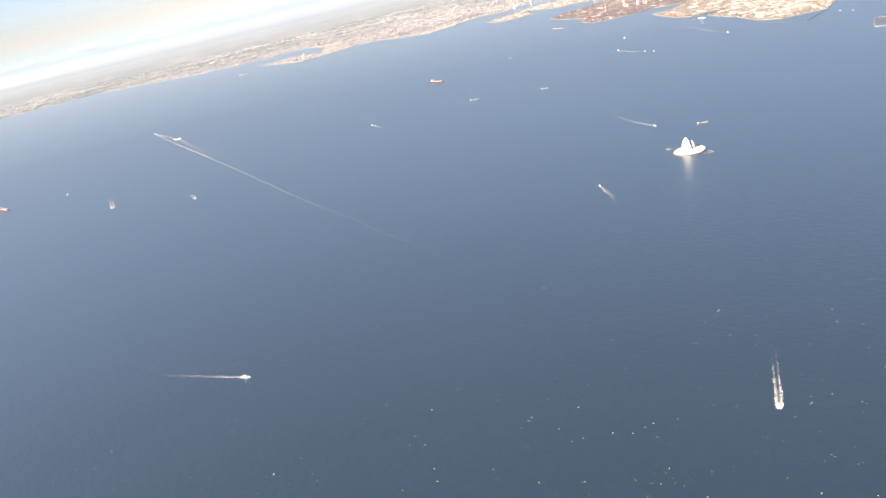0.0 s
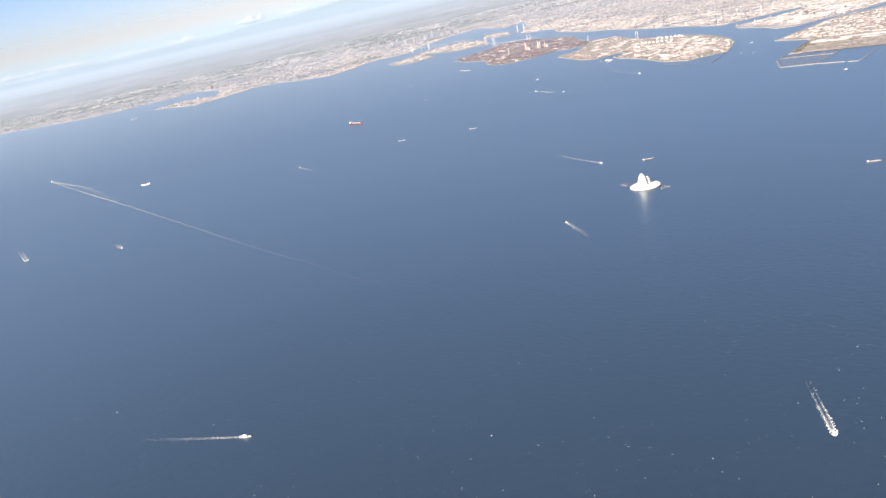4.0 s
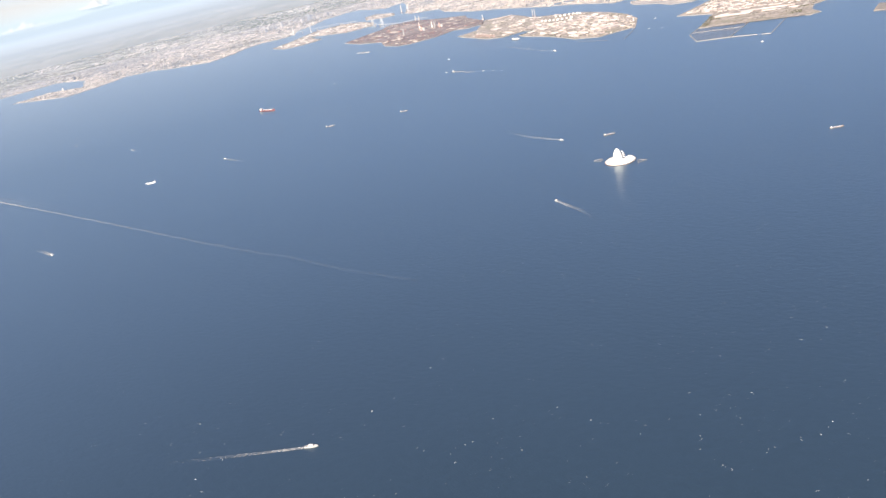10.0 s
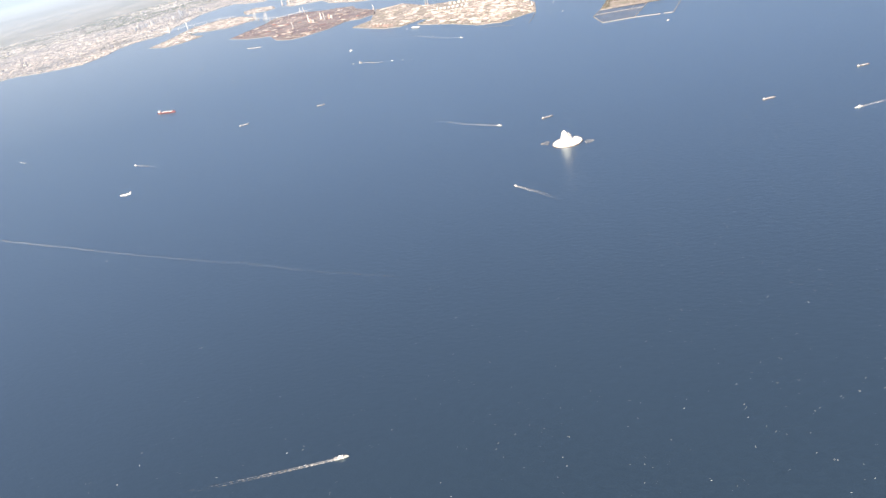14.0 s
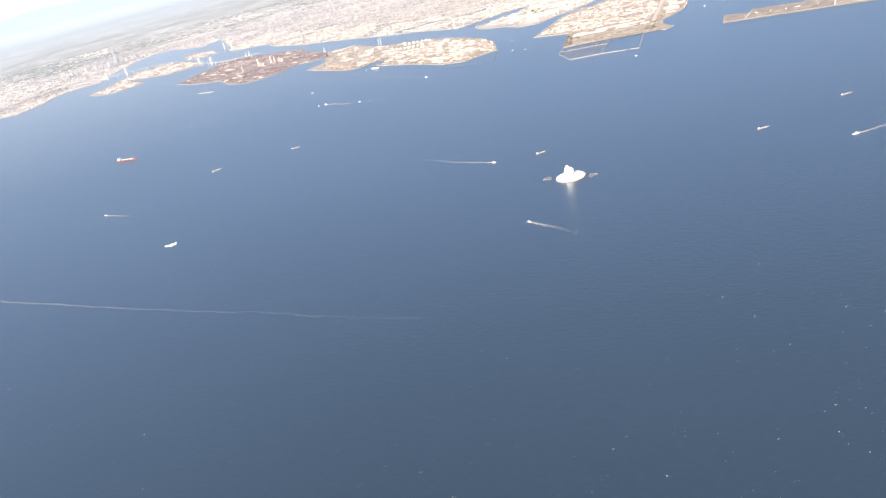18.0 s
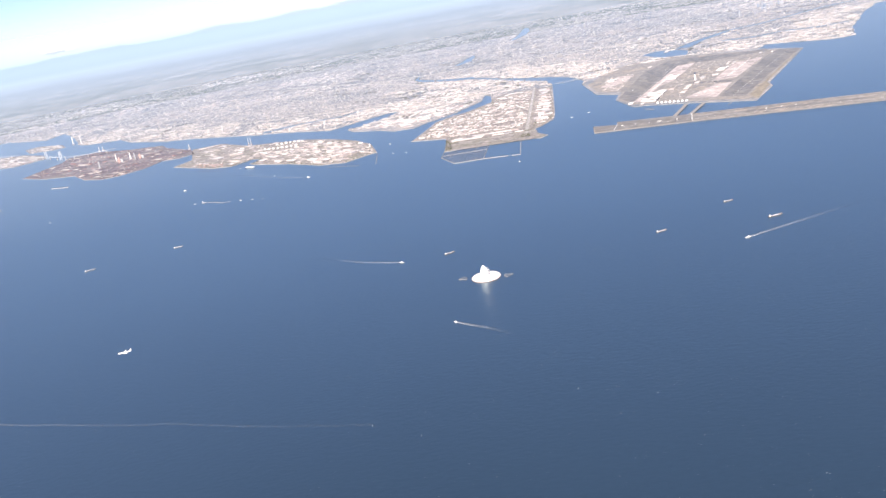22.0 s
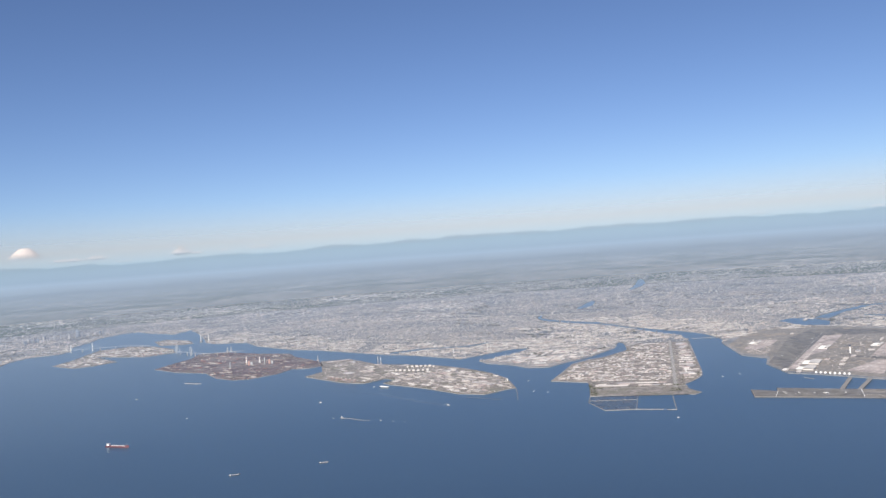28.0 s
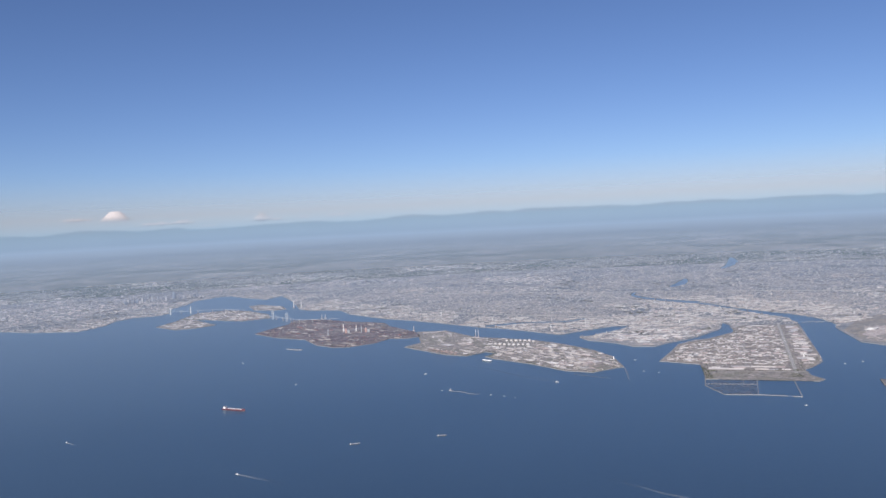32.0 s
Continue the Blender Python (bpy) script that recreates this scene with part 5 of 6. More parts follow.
for x, y, h, band in ((-309.9, 459, 7.5, True), (-299.6, 465, 6, True), (-291.1, 454, 6.5, False), (-318, 440.4, 6, False), (-373, 571, 4.5, False), (-369.5, 572, 4.5, False), (-243.4, 459.5, 4.5, False)):
    stack(x, y, h, 0.55, STEEL if not band else WHITE, "tall red and white steelworks stack" if band else "tall grey steelworks stack", band)
for x, y in ((-452, 684.5), (-441, 681.5)):
    stack(x, y, 9.6, 0.75, TANK, "one of two tall white power station chimneys")
for x, y, h in ((20, 520, 4), (-12, 470, 3.5), (-240, 560, 5), (-120, 455, 4), (52, 300, 2.5), (-66, 300, 2.6)):
    stack(x, y, h, 0.35)


def blast_furnace(x, y):
    o = holder("blast_furnace", pose(x, y, LAND, 0, 0, -30), "rust-red blast furnace tower of the steelworks", "furnace", "blast furnaces")
    part("furnace_body", mesh_of("furnace_body", *lathe([(1.0, 0), (1.2, 1.6), (0.8, 3.2), (0.4, 4.2), (0.3, 4.6)], 16), BRICKRED, True), o)
    for k in range(3):
        part("stove", mesh_of("stove", *lathe([(0.4, 0), (0.4, 2.6), (0.2, 2.9), (0.02, 2.95)], 12), STEEL, True), o, m=pose(2.0 + k * 1.0, 0.3, 0))
    part("conveyor", box("conveyor", 0, 0, 0, 4.4, 0.3, 0.3, BRICKRED), o, m=pose(-2.2, -0.4, 2.0, 0, -40, 0))


blast_furnace(-306, 455)
blast_furnace(-288, 458)


def gantry_crane(x, y, turn):
    o = holder("gantry_crane", pose(x, y, LAND, 0, 0, turn), "red container crane on the quay", "crane", "quay cranes")
    for i in (-0.5, 0.5):
        for j in (-0.6, 0.6):
            part("leg", box("leg", i, j, 0, 0.12, 0.12, 2.2, BRICKRED), o)
    part("beam", box("beam", 0, -1.2, 2.2, 0.25, 5.0, 0.18, BRICKRED), o)
    part("cab", box("cab", 0, 0.3, 2.38, 0.5, 0.6, 0.3, WHITE), o)


for k in range(6):
    gantry_crane(-200 + 4.2 * k, 345.5 - 3.3 * k, -40)
for k in range(5):
    gantry_crane(-470 + 6 * k, 566 + 1.0 * k, -20)


def clumps(name, outlines, n, seed, label):
    """Low belts of trees along streets and shores: many small leafy humps of uneven outline."""
    r = random.Random(seed)
    v, f = [], []
    for o in outlines:
        for _ in range(n):
            k = r.randrange(len(o))
            a, b = o[k], o[(k + 1) % len(o)]
            u = r.random()
            x, y = a[0] + (b[0] - a[0]) * u, a[1] + (b[1] - a[1]) * u
            cx, cy = np.mean([p[0] for p in o]), np.mean([p[1] for p in o])
            t = r.uniform(0.03, 0.2)
            x, y = x + (cx - x) * t + r.gauss(0, 0.5), y + (cy - y) * t + r.gauss(0, 0.5)
            s, h, i = r.uniform(0.15, 0.4), r.uniform(0.25, 0.6), len(v)
            for q, zz in ((1.0, 0.25), (0.75, 0.7)):
                for j in range(6):
                    g = r.uniform(0.65, 1.25)
                    v.append((x + s * q * g * math.cos(j * 1.047), y + s * q * g * math.sin(j * 1.047), LAND + h * zz * r.uniform(0.8, 1.2)))
            v.append((x, y, LAND + h))
            for j in range(6):
                f.append((i + j, i + (j + 1) % 6, i + 6 + (j + 1) % 6, i + 6 + j))
                f.append((i + 6 + j, i + 6 + (j + 1) % 6, i + 12))
    return tagged(new(name, mesh_of(name, v, f, LEAVES)), label, "trees", kind="stuff")


clumps("shore_trees", (HARBOUR, PENINSULA, STEELWORKS, CONTAINER), 420, 5, "belts of dark green trees along the port islands")
clumps("park_trees", ([(-14, 240), (40, 240), (40, 250), (-14, 250)], [(-13, 238), (-10, 238), (-10, 258), (-12.5, 274)], [(-12, 258.5), (44, 259), (44, 260.5), (-12, 260.5)]), 130, 6, "dark green scrub on the reclaimed ground")


def low_clutter(name, outline, n, lo, hi, seed, label, mat):
    q = np.random.default_rng(seed)
    o = np.array(outline)
    p = q.uniform(o.min(0), o.max(0), (n * 3, 2))
    p = p[inside(p, outline)][:n]
    m = len(p)
    size = np.c_[q.uniform(lo, hi, m), q.uniform(lo, hi, m), q.uniform(0.06, 0.26, m)]
    return tagged(new(name, boxes_mesh(name, p, size, q.choice([0.05, 1.62], m) - 0.7 * (np.mean(o[:, 0]) < -60), mat, LAND)), label, "sheds", kind="stuff")


low_clutter("harbour_small_sheds", HARBOUR, 1000, 0.2, 0.7, 1, "small sheds, containers and lorries on the harbour island", SHED)
low_clutter("peninsula_small_sheds", PENINSULA, 900, 0.2, 0.7, 2, "small factory sheds and pipework on the peninsula", SHED)
low_clutter("steelworks_small_sheds", STEELWORKS, 900, 0.3, 1.6, 3, "rusty conveyors, heaps and sheds of the steelworks", RUSTY)
low_clutter("island_small_sheds", CONTAINER, 600, 0.3, 1.4, 4, "stacked containers and small sheds on the outer island", CITY)
AIR_CORE = [(122, 290), (150, 275), (175, 308), (196, 325), (240, 405), (200, 440), (160, 362)]
low_clutter("airport_small_buildings", AIR_CORE, 420, 0.25, 1.2, 8, "small airport buildings, jetways and vehicles between the aprons", CITY)
low_clutter("airport_river_buildings", [(108, 372), (116, 350), (140, 420), (150, 440), (125, 440)], 260, 0.3, 1.6, 9, "small freight sheds near the river", CITY)
low_clutter("back_canal_sheds", BACK_ISLE, 400, 0.2, 0.7, 5, "small works sheds behind the canal", CITY)


# ---- breakwaters and sea walls ----
STONE = material("wet_dark_stone", (0.13, 0.135, 0.14), 0.8, vary=0.3, scale=0.8)


def sea_wall(name, pts, width, top, label, mat=QUAY):
    """A rubble and concrete wall that follows a line through the water, with a raised cap."""
    o = holder(name, pose(pts[0][0], pts[0][1], 0), label, "sea wall", "sea walls")
    for a, b in zip(pts, pts[1:]):
        d = Vector((b[0] - a[0], b[1] - a[1]))
        m = pose((a[0] + b[0]) / 2 - pts[0][0], (a[1] + b[1]) / 2 - pts[0][1], 0, 0, 0, math.degrees(math.atan2(d.y, d.x)))
        ln = d.length + width * 0.6
        v = [(s * ln / 2, y, z) for s in (-1, 1) for y, z in ((-width, -0.4), (-width * 0.55, top), (width * 0.55, top), (width, -0.4))]
        part("rubble_slope", mesh_of("rubble_slope", v, [(0, 4, 5, 1), (1, 5, 6, 2), (2, 6, 7, 3), (0, 1, 2, 3), (4, 7, 6, 5)], mat), o, m=m)
        part("cap", box("cap", 0, 0, 0, ln, width * 0.5, 0.08, mat), o, m=m @ Matrix.Translation((0, 0, top)))
    return o


sea_wall("breakwater", ((-59.4, 276.6), (-57.8, 257), (-57, 237.8)), 0.25, 0.15, "straight breakwater arm off the harbour island")
sea_wall("breakwater", ((-90, 254), (-67.5, 241.2)), 0.12, 0.06, "short low breakwater off the harbour island", STONE)
sea_wall("sea_wall", ((-14.3, 236), (-16, 219), (-8.4, 196.1), (8.4, 195.6), (22, 192.5)), 0.32, 0.14, "sea wall enclosing a basin of the peninsula")
sea_wall("sea_wall", ((8.4, 195.8), (11, 215), (13.7, 234.9)), 0.24, 0.14, "sea wall dividing the basin")
sea_wall("sea_wall", ((-15, 223.5), (11.6, 221.7)), 0.12, 0.1, "thin sea wall across the shallow basin")
sea_wall("jetty", ((6, 234.5), (4.9, 223.5)), 0.1, 0.1, "thin jetty into the shallow basin")
sea_wall("sea_wall", ((24, 191.8), (28.6, 190.3), (33, 234.2)), 0.3, 0.14, "sea wall on the open side of the basin")
sea_wall("breakwater", ((-328, 370), (-318, 365), (-312, 364)), 0.8, 0.25, "small rocky breakwater off the steelworks")


# ---- bridges ----
PALE = material("pale_bridge_steel", (0.55, 0.55, 0.54), 0.6, vary=0.1)


def cable_bridge(a, b, deck_z, towers, tower_h, approach, label):
    """A cable-stayed bridge: deck, H-shaped towers, stays and piers."""
    o = holder("cable_stayed_bridge", pose(0, 0, 0), label, "bridge", "bridges over the harbour")
    for p, q in zip(approach, approach[1:]):
        strut("deck", (*p, deck_z), (*q, deck_z), 0.8, 0.2, PALE, o)
        for u in (0.25, 0.75):
            x, y = p[0] + (q[0] - p[0]) * u, p[1] + (q[1] - p[1]) * u
            part("pier", box("pier", 0, 0, 0, 0.6, 0.6, deck_z, QUAY), o, m=pose(x, y, 0))
    d = Vector((b[0] - a[0], b[1] - a[1])).normalized()
    n = Vector((-d.y, d.x))
    for tx, ty in towers:
        for s in (-1, 1):
            part("tower_leg", box("tower_leg", 0, 0, -0.5, 0.5, 0.36, tower_h + 0.5, PALE), o, m=pose(tx + n.x * 0.8 * s, ty + n.y * 0.8 * s, 0, 0, 0, math.degrees(math.atan2(d.y, d.x))))
        for z in (deck_z - 0.4, tower_h * 0.8, tower_h - 0.4):
            part("crossbeam", box("crossbeam", 0, 0, z, 0.4, 1.7, 0.3, PALE), o, m=pose(tx, ty, 0, 0, 0, math.degrees(math.atan2(d.y, d.x))))
        for s in (-1, 1):
            for k in (1, 2, 3, 4):
                p0, p1 = Vector((tx, ty, tower_h * (0.6 + 0.09 * k))), Vector((tx + d.x * s * 4 * k, ty + d.y * s * 4 * k, deck_z + 0.2))
                mid, q = (p0 + p1) / 2, p1 - p0
                part("stay_cable", box("stay_cable", 0, 0, -q.length / 2, 0.05, 0.05, q.length, PALE), o, m=Matrix.Translation(mid) @ q.to_track_quat('Z', 'Y').to_matrix().to_4x4())
    return o


cable_bridge((-613, 659), (-540, 679), 3.2, ((-596, 646), (-573, 653)), 9.5, ((-640, 640), (-618, 641), (-573, 653), (-540, 664), (-500, 650)), "long white cable-stayed bridge over the harbour mouth")
cable_bridge((-431, 575), (-405, 552), 3.0, ((-431.5, 576), (-405, 552)), 9.2, ((-462, 600), (-431.5, 576), (-405, 552), (-380, 538), (-345, 545)), "white cable-stayed bridge between the port islands")
river_bridge = holder("river_bridge", pose(0, 0, 0), "low pale girder bridge across the river mouth", "bridge", "bridges over the river")
for p, q in (((84, 462), (97, 463)), ((97, 463), (112, 464))):
    strut("deck", (*p, 0.7), (*q, 0.7), 0.7, 0.18, QUAY, river_bridge)
for k in range(6):
    part("pier", box("pier", 0, 0, -0.4, 0.3, 0.8, 1.1, QUAY), river_bridge, m=pose(86 + 4.6 * k, 462.2 + 0.3 * k, 0))
upper_bridge = holder("river_bridge", pose(0, 0, 0), "pale road bridge farther up the river", "bridge", "bridges over the river")
strut("deck", (38, 566, 0.7), (56, 570, 0.7), 0.8, 0.18, QUAY, upper_bridge)
for k in range(4):
    part("pier", box("pier", 0, 0, -0.4, 0.3, 0.8, 1.1, QUAY), upper_bridge, m=pose(40 + 4.6 * k, 566.5 + 1.0 * k, 0))

# ---- airport ----
APRON = patchwork("apron_concrete", ((0.422, 0.367, 0.356), (0.484, 0.429, 0.416), (0.376, 0.334, 0.327), (0.509, 0.46, 0.449)), 4.0, mix_colours=((0.339, 0.303, 0.301), (0.284, 0.264, 0.269)), mix_scale=0.05, mix_at=0.57)
STRIP = patchwork("runway_asphalt", ((0.164, 0.164, 0.175), (0.186, 0.186, 0.191), (0.148, 0.148, 0.159), (0.207, 0.202, 0.197)), 6.0, stretch=(1, 0.25, 1), turn=25)


def paving(name, outline, z, mat, label):
    return tagged(slab(name, outline, LAND + z, mat, mat, LAND - 0.05), label)


paving("road_runway_right", [(161, 260), (246.5, 408.4), (265.7, 432), (276.5, 416.5), (213.7, 316.5), (174.2, 250)], 0.05, STRIP, "dark grey runway and taxiways along the shore")
paving("road_runway_left", [(111, 324), (153.9, 432.4), (188.5, 484), (213, 478), (173, 407), (113.5, 295.5)], 0.05, STRIP, "dark grey runway beside the river")
paving("road_taxiway", [(159.5, 336.4), (162.6, 342.5), (189.3, 318), (185.5, 311)], 0.075, STRIP, "grey taxiway across the airport")
paving("road_taxiway_north", [(188.5, 483), (260.7, 446), (255.3, 431.5), (200.6, 438.4)], 0.07, STRIP, "grey taxiway at the airport's inland end")
paving("pavement_apron_west", [(115.5, 296), (184, 440), (198.8, 440), (160, 361.7), (144.3, 344.4), (120, 293)], 0.09, APRON, "pinkish concrete apron in front of the terminal")
paving("pavement_apron_south", [(145, 278), (176.4, 312), (184.8, 307.4), (160.2, 262)], 0.1, APRON, "pinkish concrete apron by the shore")
paving("pavement_apron_east", [(178.8, 328.9), (217.4, 398.8), (241.5, 403.5), (194.8, 326.5)], 0.11, APRON, "pinkish concrete apron of the second terminal")
paving("pavement_apron_freight", [(110.5, 392), (133.3, 437.6), (144.8, 426.8), (133.4, 403.5), (115.4, 383)], 0.08, APRON, "pale freight apron")
GRASS = patchwork("winter_grass", ((0.24, 0.215, 0.18), (0.27, 0.24, 0.2), (0.21, 0.195, 0.165)), 3.0)
paving("ground_grass_shore", [(176, 249), (232, 342), (275, 413), (251.2, 371.5), (200, 284.5), (198, 274.5), (176, 234)], 0.08, GRASS, "brownish winter grass by the shore")
DASH = material("runway_paint", (0.75, 0.75, 0.72), 0.7, vary=0.1)
for name, a, b in (("runway_centre_line", (168, 256), (270, 424)), ("runway_centre_line", (121, 310), (199, 480))):
    line = holder(name, pose(0, 0, 0), "dashed white runway centre line", "marking", "runway markings")
    for k in range(28):
        u = (k + 0.3) / 28
        x, y = a[0] + (b[0] - a[0]) * u, a[1] + (b[1] - a[1]) * u
        part("dash", box("dash", 0, 0, 0, 3.4, 0.16, 0.012, DASH), line, m=pose(x, y, LAND + 0.052, 0, 0, math.degrees(math.atan2(b[1] - a[1], b[0] - a[0]))))


CREAM = material("cream_metal_roof", (0.614, 0.581, 0.552), 0.55, vary=0.12, scale=1.0)


def terminal(x, y, turn, w, d, h, piers, label):
    o = holder("terminal", pose(x, y, LAND, 0, 0, turn), label, "terminal", "airport terminals")
    part("hall", box("hall", 0, 0, 0, w, d, h, CREAM), o)
    v, f = [], []
    for i in range(13):
        u = i / 12 * 2 - 1
        for s in (-1, 1):
            v.append((s * (w / 2 + 0.2), u * (d / 2 + 0.3), h + 0.45 * (1 - u * u) + 0.02))
        if i:
            f.append((2 * i - 2, 2 * i - 1, 2 * i + 1, 2 * i))
    part("curved_roof", mesh_of("curved_roof", v, f, CREAM, True), o)
    part("glass_front", box("glass_front", 0, -d / 2 - 0.06, 0.15, w * 0.94, 0.06, h * 0.7, DARKBLUE), o, "dark glazed front")
    for k in range(piers):
        part("pier", box("pier", 0, 0, 0, 1.0, 4.5, h * 0.7, WHITE), o, m=pose(-w / 2 + w * (k + 0.5) / piers, d / 2 + 2.2, 0))
    return o


terminal(127.5, 292, 64, 12, 6, 0.9, 2, "big white curved-roof airport terminal by the apron")
terminal(166, 376, 62, 15, 1.8, 0.6, 5, "long white airport terminal inland of the first")
terminal(203, 376, 58, 14, 1.8, 0.6, 5, "white airport terminal beside the eastern apron")
terminal(127, 418, 62, 12, 2.0, 0.6, 3, "pale freight terminal near the river")
terminal(137.5, 313, 64, 15, 6, 0.9, 3, "second cream curved-roof hall in line with the first")
for k in range(8):
    x, y = 126.5 + 2.25 * k, 276.4 - 1.55 * k
    o = holder("hangar", pose(x, y, LAND, 0, 0, 55), "white rounded hangar in a row by the water", "hangar", "row of hangars")
    part("shell", mesh_of("shell", *lathe([(1.1, 0), (1.1, 0.35), (0.9, 0.75), (0.5, 1.0), (0.02, 1.08)], 18, 0.62), WHITE, True), o)
    part("door", box("door", 0.9, 0, 0, 0.3, 0.7, 0.5, STEEL), o)
for x, y, w, d in ((112.5, 291, 5, 3), (118, 282, 4, 2.4), (248, 426, 5, 2), (256, 422, 5, 2), (165.4, 459, 6, 2.5), (205.7, 555, 14, 3), (188, 352.6, 4, 4), (178, 350, 6, 3), (214, 402, 12, 1.6), (217, 398, 12, 1.6), (150, 300, 5, 3), (155, 312, 6, 3), (160, 322, 6, 3), (148, 322, 4, 3), (168, 330, 5, 3)):
    hall(x, y, 62, w, d, 0.6, 0, "white flat-roofed airport hangar or office", "airport buildings")
ctrl = holder("control_tower", pose(171, 345, LAND), "slim white airport control tower", "tower")
part("shaft", mesh_of("shaft", *lathe([(0.5, 0), (0.32, 4.6)], 14), WHITE, True), ctrl)
part("cab", mesh_of("cab", *lathe([(0.4, 4.6), (0.75, 5.0), (0.75, 5.35), (0.5, 5.5), (0.02, 5.55)], 14), DARKBLUE), ctrl, "dark glazed cab")


def airliner(m, label, s=1.0, group="parked airliners"):
    """A twin-jet airliner: body along +x, swept wings, tail, two engines. Two units long."""
    o = holder("airliner", m, label, "aeroplane", group)
    v, f = lathe([(0.02, 0.95), (0.07, 0.88), (0.1, 0.72), (0.1, -0.35), (0.07, -0.7), (0.02, -0.95)], 12)
    part("fuselage", mesh_of("fuselage", [(z * s, x * s, y * s) for x, y, z in v], f, WHITE, True), o)

    def blade(name, a, b, c, d, t, up=(0, 0, 1)):
        w = Vector(up) * t * s
        q = [Vector(p) * s for p in (a, b, c, d)]
        vv = [p - w for p in q] + [p + w for p in q]
        part(name, mesh_of(name, vv, [(3, 2, 1, 0), (4, 5, 6, 7), (0, 1, 5, 4), (1, 2, 6, 5), (2, 3, 7, 6), (3, 0, 4, 7)], WHITE), o)

    for y in (-1, 1):
        blade("wing", (0.25, 0.08 * y, -0.04), (-0.15, 0.08 * y, -0.04), (-0.32, 0.88 * y, 0.05), (-0.22, 0.88 * y, 0.05), 0.015)
        blade("tailplane", (-0.68, 0.03 * y, 0.03), (-0.9, 0.03 * y, 0.03), (-0.98, 0.34 * y, 0.05), (-0.9, 0.34 * y, 0.05), 0.01)
        ve, fe = lathe([(0.05, 0.1), (0.058, 0.0), (0.04, -0.14)], 10)
        part("engine", mesh_of("engine", [(z * s + 0.12 * s, x * s + 0.3 * y * s, yy * s - 0.1 * s) for x, yy, z in ve], fe, STEEL, True), o)
    blade("fin", (-0.62, 0, 0.08), (-0.92, 0, 0.08), (-1.0, 0, 0.38), (-0.88, 0, 0.38), 0.012, (0, 1, 0))
    return o


for k in range(14):
    u = k / 13
    airliner(pose(123 + 44 * u, 303 + 92 * u, LAND + 0.32, 0, 0, 150), "white airliner parked on the apron")
for k in range(8):
    airliner(pose(192 + 34 * k / 7, 337 + 58 * k / 7, LAND + 0.33, 0, 0, 150), "white airliner parked on the apron")
for k in range(6):
    airliner(pose(152 + 20 * k / 5, 277 + 22 * k / 5, LAND + 0.32, 0, 0, 60), "white airliner parked on the apron")
for x, y in ((170.2, 423.9), (238.8, 367.8), (148.4, 365.9), (191.4, 287.5), (126, 347)):
    airliner(pose(x, y, LAND + 0.3, 0, 0, 62), "white airliner taxiing on the runway")
airliner(pose(-60, -133.4, 45, 0, -4, 205), "white airliner flying low over the bay", 1.1, "airliners in flight")

# offshore runway on piles and fill, with its two taxi bridges
paving("road_runway_deck", [(74.6, 213.3), (77.2, 231.6), (89.9, 224.2), (91.8, 232.8), (131.8, 218.8), (126.2, 198.6)], 0.32, STRIP, "grey offshore runway deck on piles")
paving("road_runway_strip", [(129.5, 209.5), (288, 156.8), (286.8, 152.2), (128.3, 205)], 0.32, STRIP, "grey runway strip on filled ground")
paving("road_runway_taxiway", [(131.5, 217), (289.5, 165), (289.2, 163.6), (131.1, 215.5)], 0.32, STRIP, "grey taxiway along the offshore runway")
for a, b, w in (((126.3, 198.6), (132, 219), 0.35), ((89.5, 224), (84.6, 210.4), 0.2)):
    joint = holder("deck_joint", pose(0, 0, 0), "pale joint across the runway deck", "joint", "deck joints")
    strut("plate", (*a, LAND + 0.32), (*b, LAND + 0.32), w, 0.03, WHITE, joint)
for a, b in (((137.6, 202.5), (150.5, 200.5)), ((150.5, 200.5), (152, 204.5))):
    road = holder("service_road", pose(0, 0, 0), "pale service road on the runway island", "road", "service roads")
    strut("surface", (*a, LAND + 0.3), (*b, LAND + 0.3), 0.5, 0.02, APRON, road)
line = holder("runway_centre_line", pose(0, 0, 0), "dashed white runway centre line", "marking", "runway markings")
for k in range(40):
    x, y = 84 + (280 - 84) * (k + 0.5) / 40, 218.5 + (154 - 218.5) * (k + 0.5) / 40
    part("dash", box("dash", 0, 0, 0, 2.2, 0.14, 0.012, DASH), line, m=pose(x, y, LAND + 0.352, 0, 0, -18.2))
piles = holder("pile_field", pose(0, 0, 0), "rows of pale piles under the offshore runway's edge", "piles")
for k in range(26):
    part("pile", mesh_of("pile", *lathe([(0.14, -0.5), (0.14, 0.42)], 8), QUAY), piles, m=pose(74.3 + 2.0 * k, 212.2 - 0.58 * k, 0))
DECK = material("bridge_deck_asphalt", (0.24, 0.235, 0.235), 0.85, vary=0.15)
